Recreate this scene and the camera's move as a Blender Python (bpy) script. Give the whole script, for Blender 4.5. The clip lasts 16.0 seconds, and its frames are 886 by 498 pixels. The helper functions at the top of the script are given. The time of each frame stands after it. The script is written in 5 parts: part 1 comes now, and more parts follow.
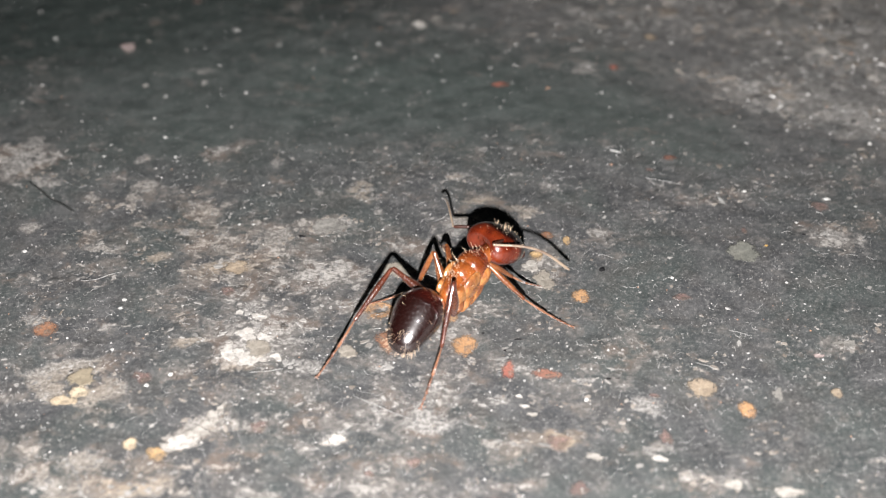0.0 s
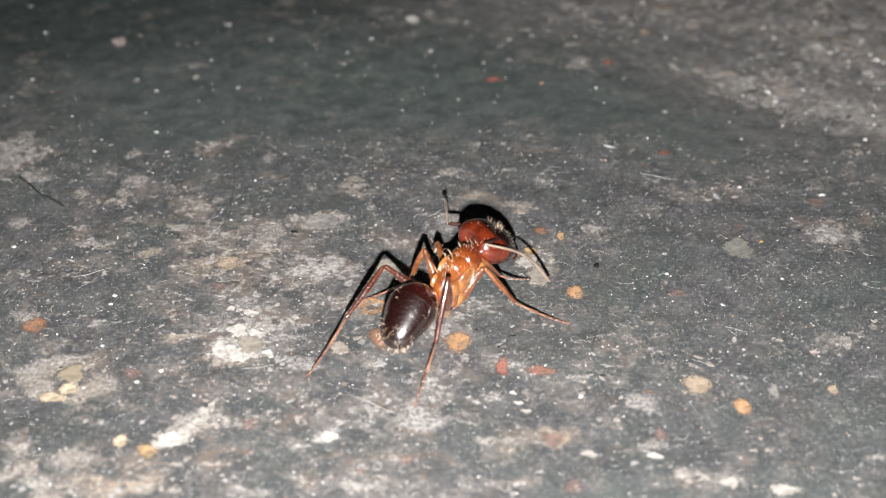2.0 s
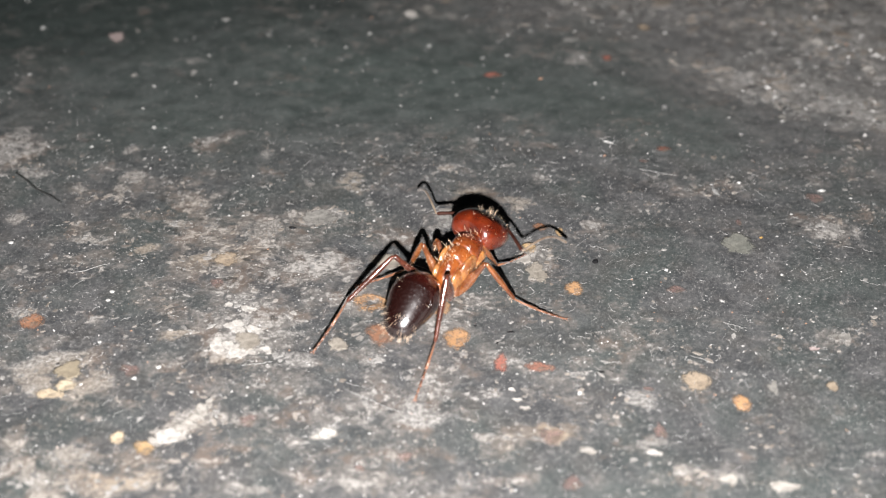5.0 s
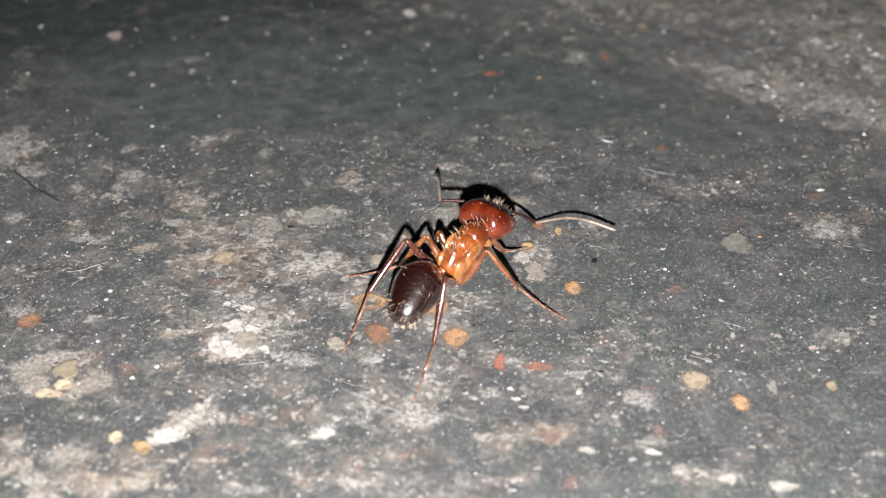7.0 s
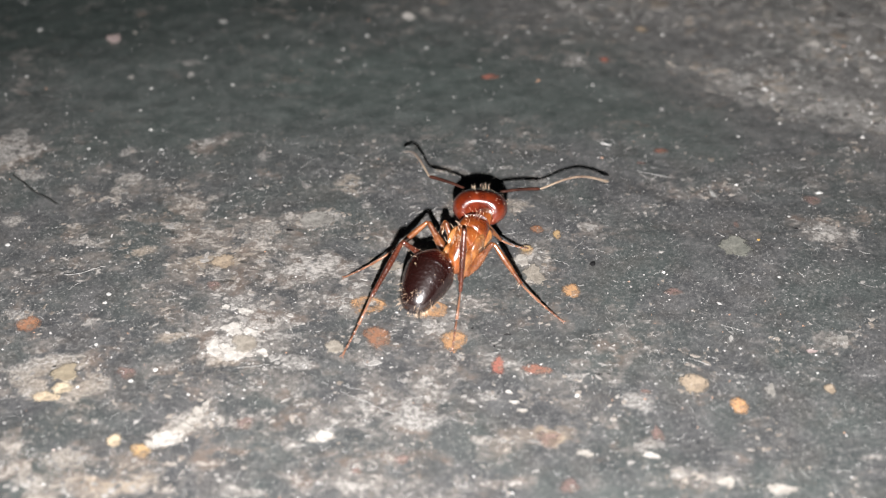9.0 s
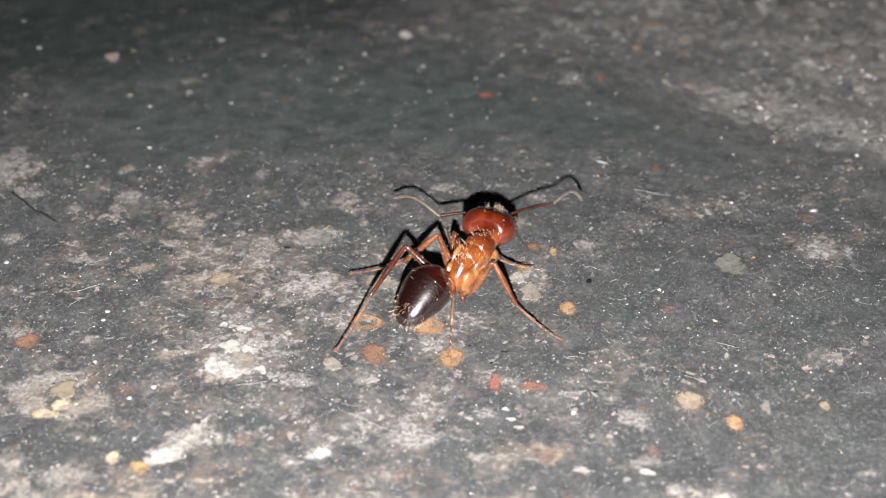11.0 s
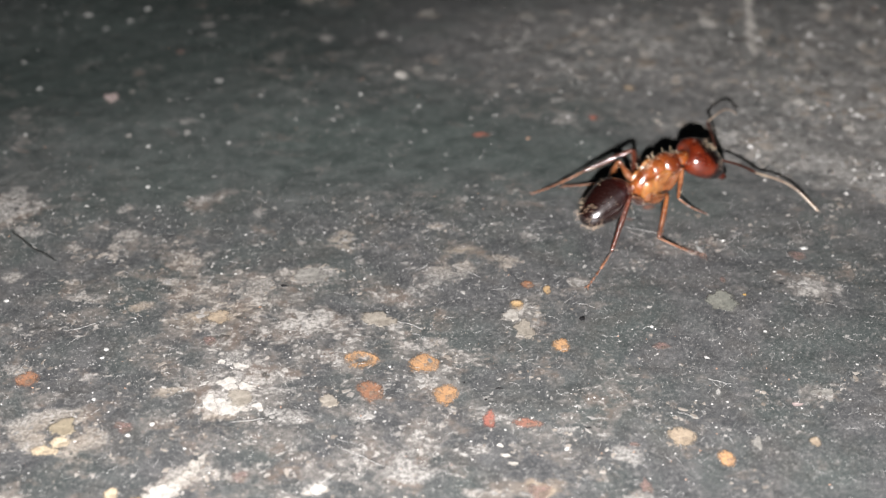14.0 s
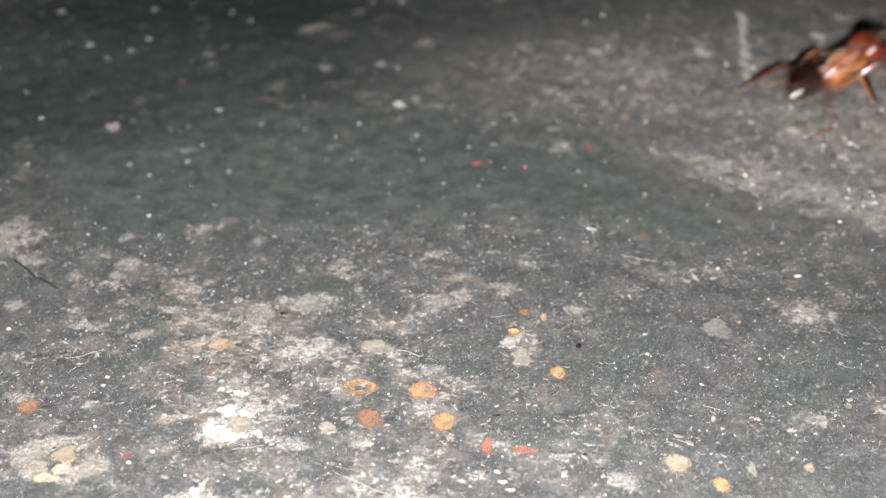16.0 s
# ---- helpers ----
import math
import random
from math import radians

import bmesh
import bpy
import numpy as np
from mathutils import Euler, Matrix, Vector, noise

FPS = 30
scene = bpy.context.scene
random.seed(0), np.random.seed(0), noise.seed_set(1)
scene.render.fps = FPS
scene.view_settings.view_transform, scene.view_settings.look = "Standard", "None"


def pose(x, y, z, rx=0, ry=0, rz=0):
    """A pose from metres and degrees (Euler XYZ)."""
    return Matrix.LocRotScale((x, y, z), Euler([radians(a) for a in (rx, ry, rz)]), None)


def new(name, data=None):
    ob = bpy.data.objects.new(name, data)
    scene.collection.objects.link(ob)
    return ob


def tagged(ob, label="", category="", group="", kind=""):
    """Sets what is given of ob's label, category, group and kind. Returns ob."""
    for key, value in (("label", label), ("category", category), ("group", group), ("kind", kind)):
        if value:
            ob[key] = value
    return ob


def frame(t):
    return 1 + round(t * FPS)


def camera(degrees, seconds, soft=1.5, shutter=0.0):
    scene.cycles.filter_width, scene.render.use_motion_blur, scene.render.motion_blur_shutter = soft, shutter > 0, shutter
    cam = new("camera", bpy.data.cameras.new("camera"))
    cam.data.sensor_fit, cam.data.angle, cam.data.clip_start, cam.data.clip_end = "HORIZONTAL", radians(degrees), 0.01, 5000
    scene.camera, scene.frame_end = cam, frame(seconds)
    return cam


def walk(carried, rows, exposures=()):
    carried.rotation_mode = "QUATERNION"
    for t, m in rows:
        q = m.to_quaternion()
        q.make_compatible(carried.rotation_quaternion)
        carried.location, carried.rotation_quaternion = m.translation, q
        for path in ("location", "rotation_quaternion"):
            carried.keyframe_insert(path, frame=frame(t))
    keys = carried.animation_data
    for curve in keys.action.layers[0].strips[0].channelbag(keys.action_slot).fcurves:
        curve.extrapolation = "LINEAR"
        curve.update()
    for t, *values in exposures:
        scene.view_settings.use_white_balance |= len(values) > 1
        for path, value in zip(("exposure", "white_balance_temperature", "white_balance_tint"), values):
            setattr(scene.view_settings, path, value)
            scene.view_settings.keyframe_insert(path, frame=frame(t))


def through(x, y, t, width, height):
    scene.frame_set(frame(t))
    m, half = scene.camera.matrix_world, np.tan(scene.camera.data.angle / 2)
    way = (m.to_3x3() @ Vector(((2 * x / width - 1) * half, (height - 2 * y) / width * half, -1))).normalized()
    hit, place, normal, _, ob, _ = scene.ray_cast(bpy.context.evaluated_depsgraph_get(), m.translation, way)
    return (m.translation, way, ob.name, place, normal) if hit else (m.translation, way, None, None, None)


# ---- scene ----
# ---------------------------------------------------------------- camera
cam = camera(34.83, 16.0, soft=1.2, shutter=1.2)
cam.data.dof.use_dof = True
cam.data.dof.focus_distance = 0.083
cam.data.dof.aperture_fstop = 43.0
ROWS = [
    (0.0, 0.00004, -0.06732, 0.05356, 51.808, 0.317, 0.314),
    (0.5, 0.00008, -0.06704, 0.05344, 51.593, 0.299, 0.265),
    (1.0, 0.00005, -0.06691, 0.05318, 51.587, 0.167, 0.215),
    (1.5, -0.00003, -0.06683, 0.05307, 51.582, 0.085, 0.106),
    (2.0, -0.00001, -0.06690, 0.05306, 51.723, 0.095, 0.102),
    (2.5, -0.00005, -0.06672, 0.05304, 51.526, 0.062, 0.080),
    (3.0, -0.00003, -0.06663, 0.05296, 51.448, 0.031, 0.095),
    (3.5, 0.00001, -0.06669, 0.05297, 51.552, 0.051, 0.084),
    (4.0, 0.00001, -0.06671, 0.05298, 51.587, 0.060, 0.083),
    (6.5, -0.00002, -0.06652, 0.05283, 51.405, 0.016, 0.026),
    (7.0, -0.00002, -0.06654, 0.05288, 51.473, 0.001, 0.021),
    (7.5, 0.00001, -0.06654, 0.05278, 51.522, 0.008, 0.019),
    (8.0, 0.00000, -0.06652, 0.05291, 51.500, -0.000, 0.000),
    (8.5, 0.00000, -0.06654, 0.05291, 51.511, -0.005, 0.001),
    (9.0, 0.00007, -0.06654, 0.05292, 51.576, 0.019, 0.010),
    (9.5, 0.00007, -0.06660, 0.05296, 51.760, 0.019, -0.044),
    (10.0, 0.00001, -0.06672, 0.05315, 51.956, -0.047, -0.073),
    (12.5, 0.00007, -0.06693, 0.05343, 52.484, -0.071, -0.166),
    (13.0, 0.00015, -0.06705, 0.05358, 52.677, -0.022, -0.166),
    (13.5, 0.00009, -0.06728, 0.05383, 53.088, -0.076, -0.233),
    (14.0, 0.00009, -0.06764, 0.05406, 53.678, -0.095, -0.291),
    (14.5, 0.00016, -0.06776, 0.05420, 53.820, -0.065, -0.265),
    (15.0, 0.00019, -0.06790, 0.05434, 54.038, -0.067, -0.263),
    (15.5, 0.00012, -0.06805, 0.05452, 54.284, -0.111, -0.337),
    (16.0, 0.00015, -0.06829, 0.05483, 54.663, -0.089, -0.355),
]
walk(cam, [(t, pose(*p)) for t, *p in ROWS], [(0.0, 0.0), (12.5, 0.0), (14.5, 0.12), (15.0, 0.14), (15.5, 0.37), (16.0, 0.44)])

# ---------------------------------------------------------------- light
# a phone torch close to the lens, the only light on the ground at night
torch_data = bpy.data.lights.new("phone_torch", "POINT")
torch_data.energy = 0.93
torch_data.shadow_soft_size = 0.001
torch_data.color = (1.0, 0.96, 0.955)
torch = new("phone_torch", torch_data)
torch.location = (0.0, -0.0731, 0.0450)

world = bpy.data.worlds.new("night")
scene.world = world
world.use_nodes = True
world.node_tree.nodes["Background"].inputs[0].default_value = (0.55, 0.62, 0.7, 1)
world.node_tree.nodes["Background"].inputs[1].default_value = 0.01
scene.view_settings.exposure = 0.0

# ---------------------------------------------------------------- materials
MM = 0.001


class Shader:
    """A small wrapper that lays out procedural nodes on coordinates in millimetres."""

    def __init__(self, name):
        self.m = bpy.data.materials.new(name)
        self.m.use_nodes = True
        self.t = self.m.node_tree
        self.p = self.t.nodes["Principled BSDF"]
        tc = self.t.nodes.new("ShaderNodeTexCoord")
        mp = self.t.nodes.new("ShaderNodeMapping")
        mp.inputs["Scale"].default_value = (1000, 1000, 1000)
        self.t.links.new(tc.outputs["Object"], mp.inputs[0])
        self.co = mp.outputs[0]

    def put(self, socket, value):
        if hasattr(value, "links"):
            self.t.links.new(value, socket)
        else:
            socket.default_value = value

    def noise(self, scale, detail=4.0, rough=0.55, warp=0.0, shift=None):
        n = self.t.nodes.new("ShaderNodeTexNoise")
        self.put(n.inputs["Vector"], self.co if shift is None else shift)
        n.inputs["Scale"].default_value = scale
        n.inputs["Detail"].default_value = detail
        n.inputs["Roughness"].default_value = rough
        n.inputs["Distortion"].default_value = warp
        return n.outputs[0]

    def stretched(self, x, y, z):
        n = self.t.nodes.new("ShaderNodeVectorMath")
        n.operation = "MULTIPLY"
        self.put(n.inputs[0], self.co)
        n.inputs[1].default_value = (x, y, z)
        return n.outputs[0]

    def cells(self, scale, feature="F1"):
        n = self.t.nodes.new("ShaderNodeTexVoronoi")
        n.feature = feature
        self.put(n.inputs["Vector"], self.co)
        n.inputs["Scale"].default_value = scale
        return n.outputs["Distance"]

    def band(self, value, low, high, a=0.0, b=1.0):
        n = self.t.nodes.new("ShaderNodeMapRange")
        n.interpolation_type = "SMOOTHSTEP"
        self.put(n.inputs[0], value)
        for k, v in zip((1, 2, 3, 4), (low, high, a, b)):
            n.inputs[k].default_value = v
        return n.outputs[0]

    def sum(self, a, b, op="ADD"):
        n = self.t.nodes.new("ShaderNodeMath")
        n.operation = op
        self.put(n.inputs[0], a)
        self.put(n.inputs[1], b)
        return n.outputs[0]

    def mix(self, fac, a, b):
        n = self.t.nodes.new("ShaderNodeMix")
        n.data_type = "RGBA"
        self.put(n.inputs[0], fac)
        self.put(n.inputs[6], (*a, 1) if isinstance(a, tuple) else a)
        self.put(n.inputs[7], (*b, 1) if isinstance(b, tuple) else b)
        return n.outputs[2]

    def attribute(self, name):
        n = self.t.nodes.new("ShaderNodeAttribute")
        n.attribute_name = name
        return n.outputs["Fac"]

    def island(self):
        return self.t.nodes.new("ShaderNodeNewGeometry").outputs["Random Per Island"]

    def per_object(self):
        return self.t.nodes.new("ShaderNodeObjectInfo").outputs["Random"]

    def bump(self, height, depth, strength=1.0):
        n = self.t.nodes.new("ShaderNodeBump")
        n.inputs["Strength"].default_value = strength
        n.inputs["Distance"].default_value = depth * MM
        self.put(n.inputs["Height"], height)
        self.t.links.new(n.outputs[0], self.p.inputs["Normal"])

    def done(self, colour, rough=0.5, gloss=0.5, coat=0.0, through=0.0, radius=(0.5, 0.2, 0.08), film=0.14):
        self.put(self.p.inputs["Base Color"], (*colour, 1) if isinstance(colour, tuple) else colour)
        self.put(self.p.inputs["Roughness"], rough)
        self.p.inputs["Specular IOR Level"].default_value = gloss
        self.p.inputs["Coat Weight"].default_value = coat
        self.p.inputs["Coat Roughness"].default_value = film
        if through:
            self.p.inputs["Subsurface Weight"].default_value = through
            self.p.inputs["Subsurface Radius"].default_value = radius
            self.p.inputs["Subsurface Scale"].default_value = 0.6 * MM
        return self.m


def ground_material():
    s = Shader("weathered_dark_floor")
    pale, dark, warm = s.attribute("pale"), s.attribute("dark"), s.attribute("warm")
    broad = s.noise(0.13, 4, 0.6)
    patch = s.noise(0.55, 10, 0.72, 0.25)
    crust = s.noise(1.3, 8, 0.72, 0.4)
    smear = s.noise(1.0, 6, 0.66, 0.8, s.stretched(0.55, 1.0, 1.0))
    fine = s.noise(3.4, 5, 0.7)
    grain = s.noise(10.0, 3, 0.7)
    base = s.mix(s.band(patch, 0.36, 0.64), (0.059, 0.062, 0.065), (0.112, 0.113, 0.114))
    base = s.mix(s.band(broad, 0.42, 0.66, 0, 0.7), base, (0.066, 0.082, 0.077))
    base = s.mix(s.band(s.noise(0.3, 3, 0.6), 0.5, 0.64, 0, 0.3), base, (0.104, 0.095, 0.086))
    base = s.mix(s.band(fine, 0.51, 0.66, 0, 0.75), base, (0.19, 0.187, 0.181))
    base = s.mix(s.band(fine, 0.46, 0.32, 0, 0.45), base, (0.032, 0.036, 0.036))
    base = s.mix(s.band(grain, 0.53, 0.66, 0, 0.32), base, (0.26, 0.258, 0.25))
    base = s.mix(s.band(grain, 0.47, 0.34, 0, 0.35), base, (0.03, 0.032, 0.032))
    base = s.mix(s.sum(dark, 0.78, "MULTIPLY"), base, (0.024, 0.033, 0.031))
    base = s.mix(s.sum(s.attribute("grey_green"), 0.75, "MULTIPLY"), base, s.mix(s.band(patch, 0.36, 0.64), (0.06, 0.076, 0.071), (0.1, 0.118, 0.111)))
    # limy scale that breaks up into smeared patches
    cover = s.sum(s.sum(pale, 0.42, "MULTIPLY"), s.sum(s.sum(patch, 0.6, "MULTIPLY"), s.sum(smear, 0.4, "MULTIPLY")))
    veil = s.mix(s.band(fine, 0.34, 0.66), (0.115, 0.11, 0.103), (0.225, 0.212, 0.196))
    veil = s.mix(s.sum(warm, 0.7, "MULTIPLY"), veil, (0.22, 0.17, 0.125))
    veil = s.mix(s.band(s.noise(0.4, 5, 0.65), 0.48, 0.62, 0, 0.75), veil, (0.16, 0.123, 0.1))
    colour = s.mix(s.band(cover, 0.54, 0.68, 0, 0.85), base, veil)
    lime = s.mix(s.band(fine, 0.34, 0.62), (0.17, 0.163, 0.152), (0.47, 0.45, 0.42))
    lime = s.mix(s.sum(warm, 0.8, "MULTIPLY"), lime, (0.42, 0.34, 0.25))
    rich = s.sum(s.sum(pale, 0.3, "MULTIPLY"), s.sum(s.sum(crust, 0.65, "MULTIPLY"), s.sum(smear, 0.35, "MULTIPLY")))
    colour = s.mix(s.band(rich, 0.61, 0.68, 0, 0.88), colour, lime)
    hollow = s.sum(s.band(s.noise(0.9, 7, 0.72, 0.5), 0.58, 0.66), s.band(cover, 0.5, 0.6), "MULTIPLY")
    colour = s.mix(s.sum(hollow, 0.7, "MULTIPLY"), colour, (0.038, 0.04, 0.038))
    # dust that lies in soft streaks
    film = s.attribute("film")
    torn = s.noise(2.1, 8, 0.76, 0.7, s.stretched(0.6, 1.0, 1.0))
    dust = s.sum(s.band(s.sum(s.sum(film, 0.36, "MULTIPLY"), torn), 0.6, 0.76), s.sum(s.sum(film, 1.5, "MULTIPLY"), 1.0, "MINIMUM"), "MULTIPLY")
    powder = s.mix(s.band(s.noise(5.0, 4, 0.7), 0.4, 0.62), (0.16, 0.155, 0.147), (0.4, 0.388, 0.365))
    powder = s.mix(s.sum(warm, 0.75, "MULTIPLY"), powder, (0.33, 0.265, 0.19))
    colour = s.mix(s.sum(dust, 0.9, "MINIMUM"), colour, powder)
    # a soft bank of dust far off
    bank = s.sum(s.attribute("bank"), s.band(s.noise(0.6, 5, 0.66, 0.6, s.stretched(0.7, 1.0, 1.0)), 0.32, 0.66, 0.35, 1.2), "MULTIPLY")
    colour = s.mix(s.sum(bank, 1.0, "MINIMUM"), colour, s.mix(s.band(crust, 0.35, 0.65), (0.15, 0.147, 0.139), (0.34, 0.335, 0.32)))
    # pin-head specks of mineral and dark pits
    speck = s.sum(s.band(s.cells(4.2), 0.22, 0.1), s.band(s.noise(3.1, 2), 0.47, 0.57), "MULTIPLY")
    colour = s.mix(s.sum(speck, 0.6, "MULTIPLY"), colour, (0.45, 0.44, 0.42))
    pit = s.sum(s.band(s.cells(2.7), 0.12, 0.05), s.band(s.noise(1.1, 2), 0.5, 0.62), "MULTIPLY")
    colour = s.mix(s.sum(pit, 0.7, "MULTIPLY"), colour, (0.02, 0.02, 0.02))
    s.bump(s.sum(s.sum(fine, s.sum(grain, 0.6, "MULTIPLY")), s.sum(crust, 0.8, "MULTIPLY")), 0.07, 0.55)
    return s.done(colour, s.band(fine, 0.3, 0.7, 0.42, 0.7), 0.4)


def eroded(s, scale=4.5, cover=0.96, low=0.72, soft=0.38):
    """Wears a thin layer away towards its rim."""
    tear = s.sum(s.noise(scale * 0.45, 5, 0.7, 0.3), s.sum(s.noise(scale * 2.6, 3, 0.75), 0.7, "MULTIPLY"))
    keep = s.sum(s.sum(s.attribute("core"), 0.8, "MULTIPLY"), tear)
    s.put(s.p.inputs["Alpha"], s.band(keep, low + 0.31 - 0.5 * soft, low + 0.31 + 0.5 * soft, 0, cover))


def paint_material(name, light, deep, worn=0.45, cover=0.96, low=0.72):
    s = Shader(name)
    eroded(s, cover=cover, low=low)
    n, f = s.noise(1.6, 4, 0.6, 0.6), s.noise(7.0, 4)
    c = s.mix(s.band(s.sum(n, s.sum(s.per_object(), 0.25, "MULTIPLY")), 0.4, 0.85), light, deep)
    c = s.mix(s.band(f, 0.5, 0.66, 0, worn + 0.15), c, (0.1, 0.09, 0.08))
    c = s.mix(s.band(s.noise(2.2, 6, 0.75), 0.5, 0.63, 0, worn + 0.15), c, (0.25, 0.2, 0.155))
    c = s.mix(s.band(s.noise(5.0, 5, 0.75), 0.555, 0.65, 0, worn + 0.1), c, (0.06, 0.045, 0.038))
    c = s.mix(s.band(s.noise(11.0, 2), 0.6, 0.75, 0, 0.35), c, (0.6, 0.52, 0.42))
    s.bump(f, 0.05, 0.7)
    return s.done(c, s.band(n, 0.3, 0.7, 0.4, 0.65), 0.4)


def mineral_material(name, light, deep, rough=0.55, worn=0.0):
    s = Shader(name)
    if worn:
        eroded(s, worn, soft=0.16)
    n = s.noise(2.4, 5, 0.6)
    c = s.mix(s.band(n, 0.35, 0.7), light, deep)
    s.bump(s.noise(9.0, 4), 0.06, 0.8)
    return s.done(c, rough, 0.45)


def grain_material():
    s = Shader("pale_grit")
    r = s.island()
    c = s.mix(s.band(r, 0.1, 1.0), (0.14, 0.14, 0.137), (0.6, 0.59, 0.57))
    c = s.mix(s.band(r, 0.965, 0.97), c, (0.4, 0.24, 0.16))
    return s.done(c, 0.4, 0.5)


def scale_material():
    s = Shader("lime_scale")
    r = s.island()
    c = s.mix(s.band(r, 0.0, 1.0), (0.11, 0.108, 0.104), (0.37, 0.36, 0.34))
    c = s.mix(s.band(s.noise(6.0, 4, 0.7), 0.45, 0.65, 0, 0.6), c, (0.13, 0.13, 0.125))
    c = s.mix(s.sum(s.band(s.noise(0.2, 2), 0.45, 0.6), 0.35, "MULTIPLY"), c, (0.34, 0.27, 0.2))
    s.bump(s.noise(9.0, 4), 0.04, 0.7)
    return s.done(c, 0.65, 0.35)


def shell_material(name, light, deep, scale=1.2, rough=0.26, through=0.0, coat=0.35, radius=(0.5, 0.2, 0.08), down=0.0, front=None, gloss=0.5, uneven=0.0, striae=0.0, film=0.14, micro=1.0, lacquer=1.5, dimples=0.0):
    s = Shader(name)
    n = s.noise(scale, 4, 0.55, 0.5)
    c = s.mix(s.band(n, 0.36, 0.68), light, deep)
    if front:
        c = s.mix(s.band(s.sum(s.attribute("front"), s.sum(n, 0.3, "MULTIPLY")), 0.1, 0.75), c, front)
    fine = s.sum(s.cells(16.0), s.noise(7.0, 5, 0.7))
    relief_of = s.sum(s.sum(fine, micro, "MULTIPLY"), s.sum(s.noise(2.6, 4, 0.65, 0.4), uneven, "MULTIPLY"))
    if striae:
        relief_of = s.sum(relief_of, s.sum(s.noise(1.6, 4, 0.7, 0.2, s.stretched(1.0, 8.0, 1.0)), striae, "MULTIPLY"))
    if dimples:
        relief_of = s.sum(relief_of, s.sum(s.noise(4.5, 0.5, 0.5, 0.3, s.stretched(1.0, 1.5, 1.0)), dimples, "MULTIPLY"))
    s.bump(relief_of, 0.02, 0.55)
    s.p.inputs["Coat IOR"].default_value = lacquer
    s.p.inputs["Sheen Weight"].default_value = down
    s.p.inputs["Sheen Roughness"].default_value = 0.4
    return s.done(c, s.band(s.noise(6.0, 3), 0.3, 0.7, rough - 0.05, rough + 0.12), gloss, coat, through, radius, film)


def plain_material(name, colour, rough=0.5, gloss=0.5, through=0.0):
    s = Shader(name)
    c = s.mix(s.band(s.noise(3.0, 3), 0.3, 0.7), colour, tuple(0.65 * v for v in colour))
    return s.done(c, rough, gloss, 0, through)


GROUND = ground_material()
ORANGE = paint_material("orange_paint", (0.57, 0.34, 0.175), (0.44, 0.25, 0.125))
RUST = paint_material("rust_brown_paint", (0.43, 0.22, 0.12), (0.27, 0.14, 0.09), 0.6)
YELLOW = paint_material("ochre_paint", (0.52, 0.36, 0.19), (0.38, 0.25, 0.13))
CREAM = paint_material("cream_paint", (0.68, 0.58, 0.42), (0.53, 0.43, 0.3), 0.3, 0.96, 0.66)
RED = paint_material("red_paint", (0.5, 0.19, 0.14), (0.36, 0.14, 0.108), 0.5, 0.85)
CORAL = paint_material("worn_red_paint", (0.41, 0.19, 0.135), (0.29, 0.14, 0.108), 0.6, 0.7)
PINK = paint_material("faded_pink_paint", (0.35, 0.235, 0.21), (0.24, 0.17, 0.155), 0.6, 0.55)
BEIGE = paint_material("beige_paint", (0.43, 0.35, 0.26), (0.31, 0.25, 0.18), 0.25)
CHALK = mineral_material("white_plaster", (0.6, 0.58, 0.54), (0.38, 0.36, 0.33), 0.7, 3.0)
MORTAR = mineral_material("grey_mortar", (0.3, 0.29, 0.265), (0.19, 0.185, 0.17), 0.7, 3.0)
LIME = mineral_material("pale_mortar", (0.46, 0.44, 0.4), (0.3, 0.28, 0.25), 0.7, 3.0)
DUN = mineral_material("dun_mortar", (0.36, 0.33, 0.28), (0.24, 0.215, 0.18), 0.7, 3.0)
OLIVE = mineral_material("olive_mortar", (0.36, 0.31, 0.225), (0.28, 0.24, 0.175), 0.5, 3.0)
BLUSH = mineral_material("pinkish_plaster", (0.46, 0.38, 0.36), (0.34, 0.27, 0.255), 0.7, 2.0)
SILT = mineral_material("greenish_mortar", (0.23, 0.23, 0.2), (0.15, 0.155, 0.135), 0.7, 3.0)
SLATE = mineral_material("grey_stone", (0.3, 0.3, 0.29), (0.2, 0.2, 0.19), 0.6)
SALT = mineral_material("white_mineral", (0.62, 0.62, 0.6), (0.42, 0.42, 0.4), 0.4)
AMBER = mineral_material("golden_mineral", (0.55, 0.36, 0.12), (0.4, 0.24, 0.08), 0.35)
TAR = plain_material("black_grit", (0.012, 0.012, 0.013), 0.6)
GRIT = grain_material()
SCALE = scale_material()
LINT = plain_material("pale_lint", (0.46, 0.46, 0.445), 0.6)
THREAD = plain_material("dark_thread", (0.045, 0.048, 0.046), 0.6)
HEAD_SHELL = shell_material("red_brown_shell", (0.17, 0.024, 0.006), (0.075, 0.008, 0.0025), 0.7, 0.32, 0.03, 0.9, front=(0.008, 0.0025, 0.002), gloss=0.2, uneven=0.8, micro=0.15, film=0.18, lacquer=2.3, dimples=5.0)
FACE_DARK = shell_material("dark_face_shell", (0.06, 0.01, 0.004), (0.02, 0.005, 0.003), 0.8, 0.3)
BACK_SHELL = shell_material("amber_shell", (0.32, 0.09, 0.018), (0.13, 0.027, 0.006), 0.9, 0.25, 0.06, 0.9, front=(0.14, 0.025, 0.006), gloss=0.3, uneven=1.5, micro=0.2, film=0.2, lacquer=2.3, dimples=5.0)
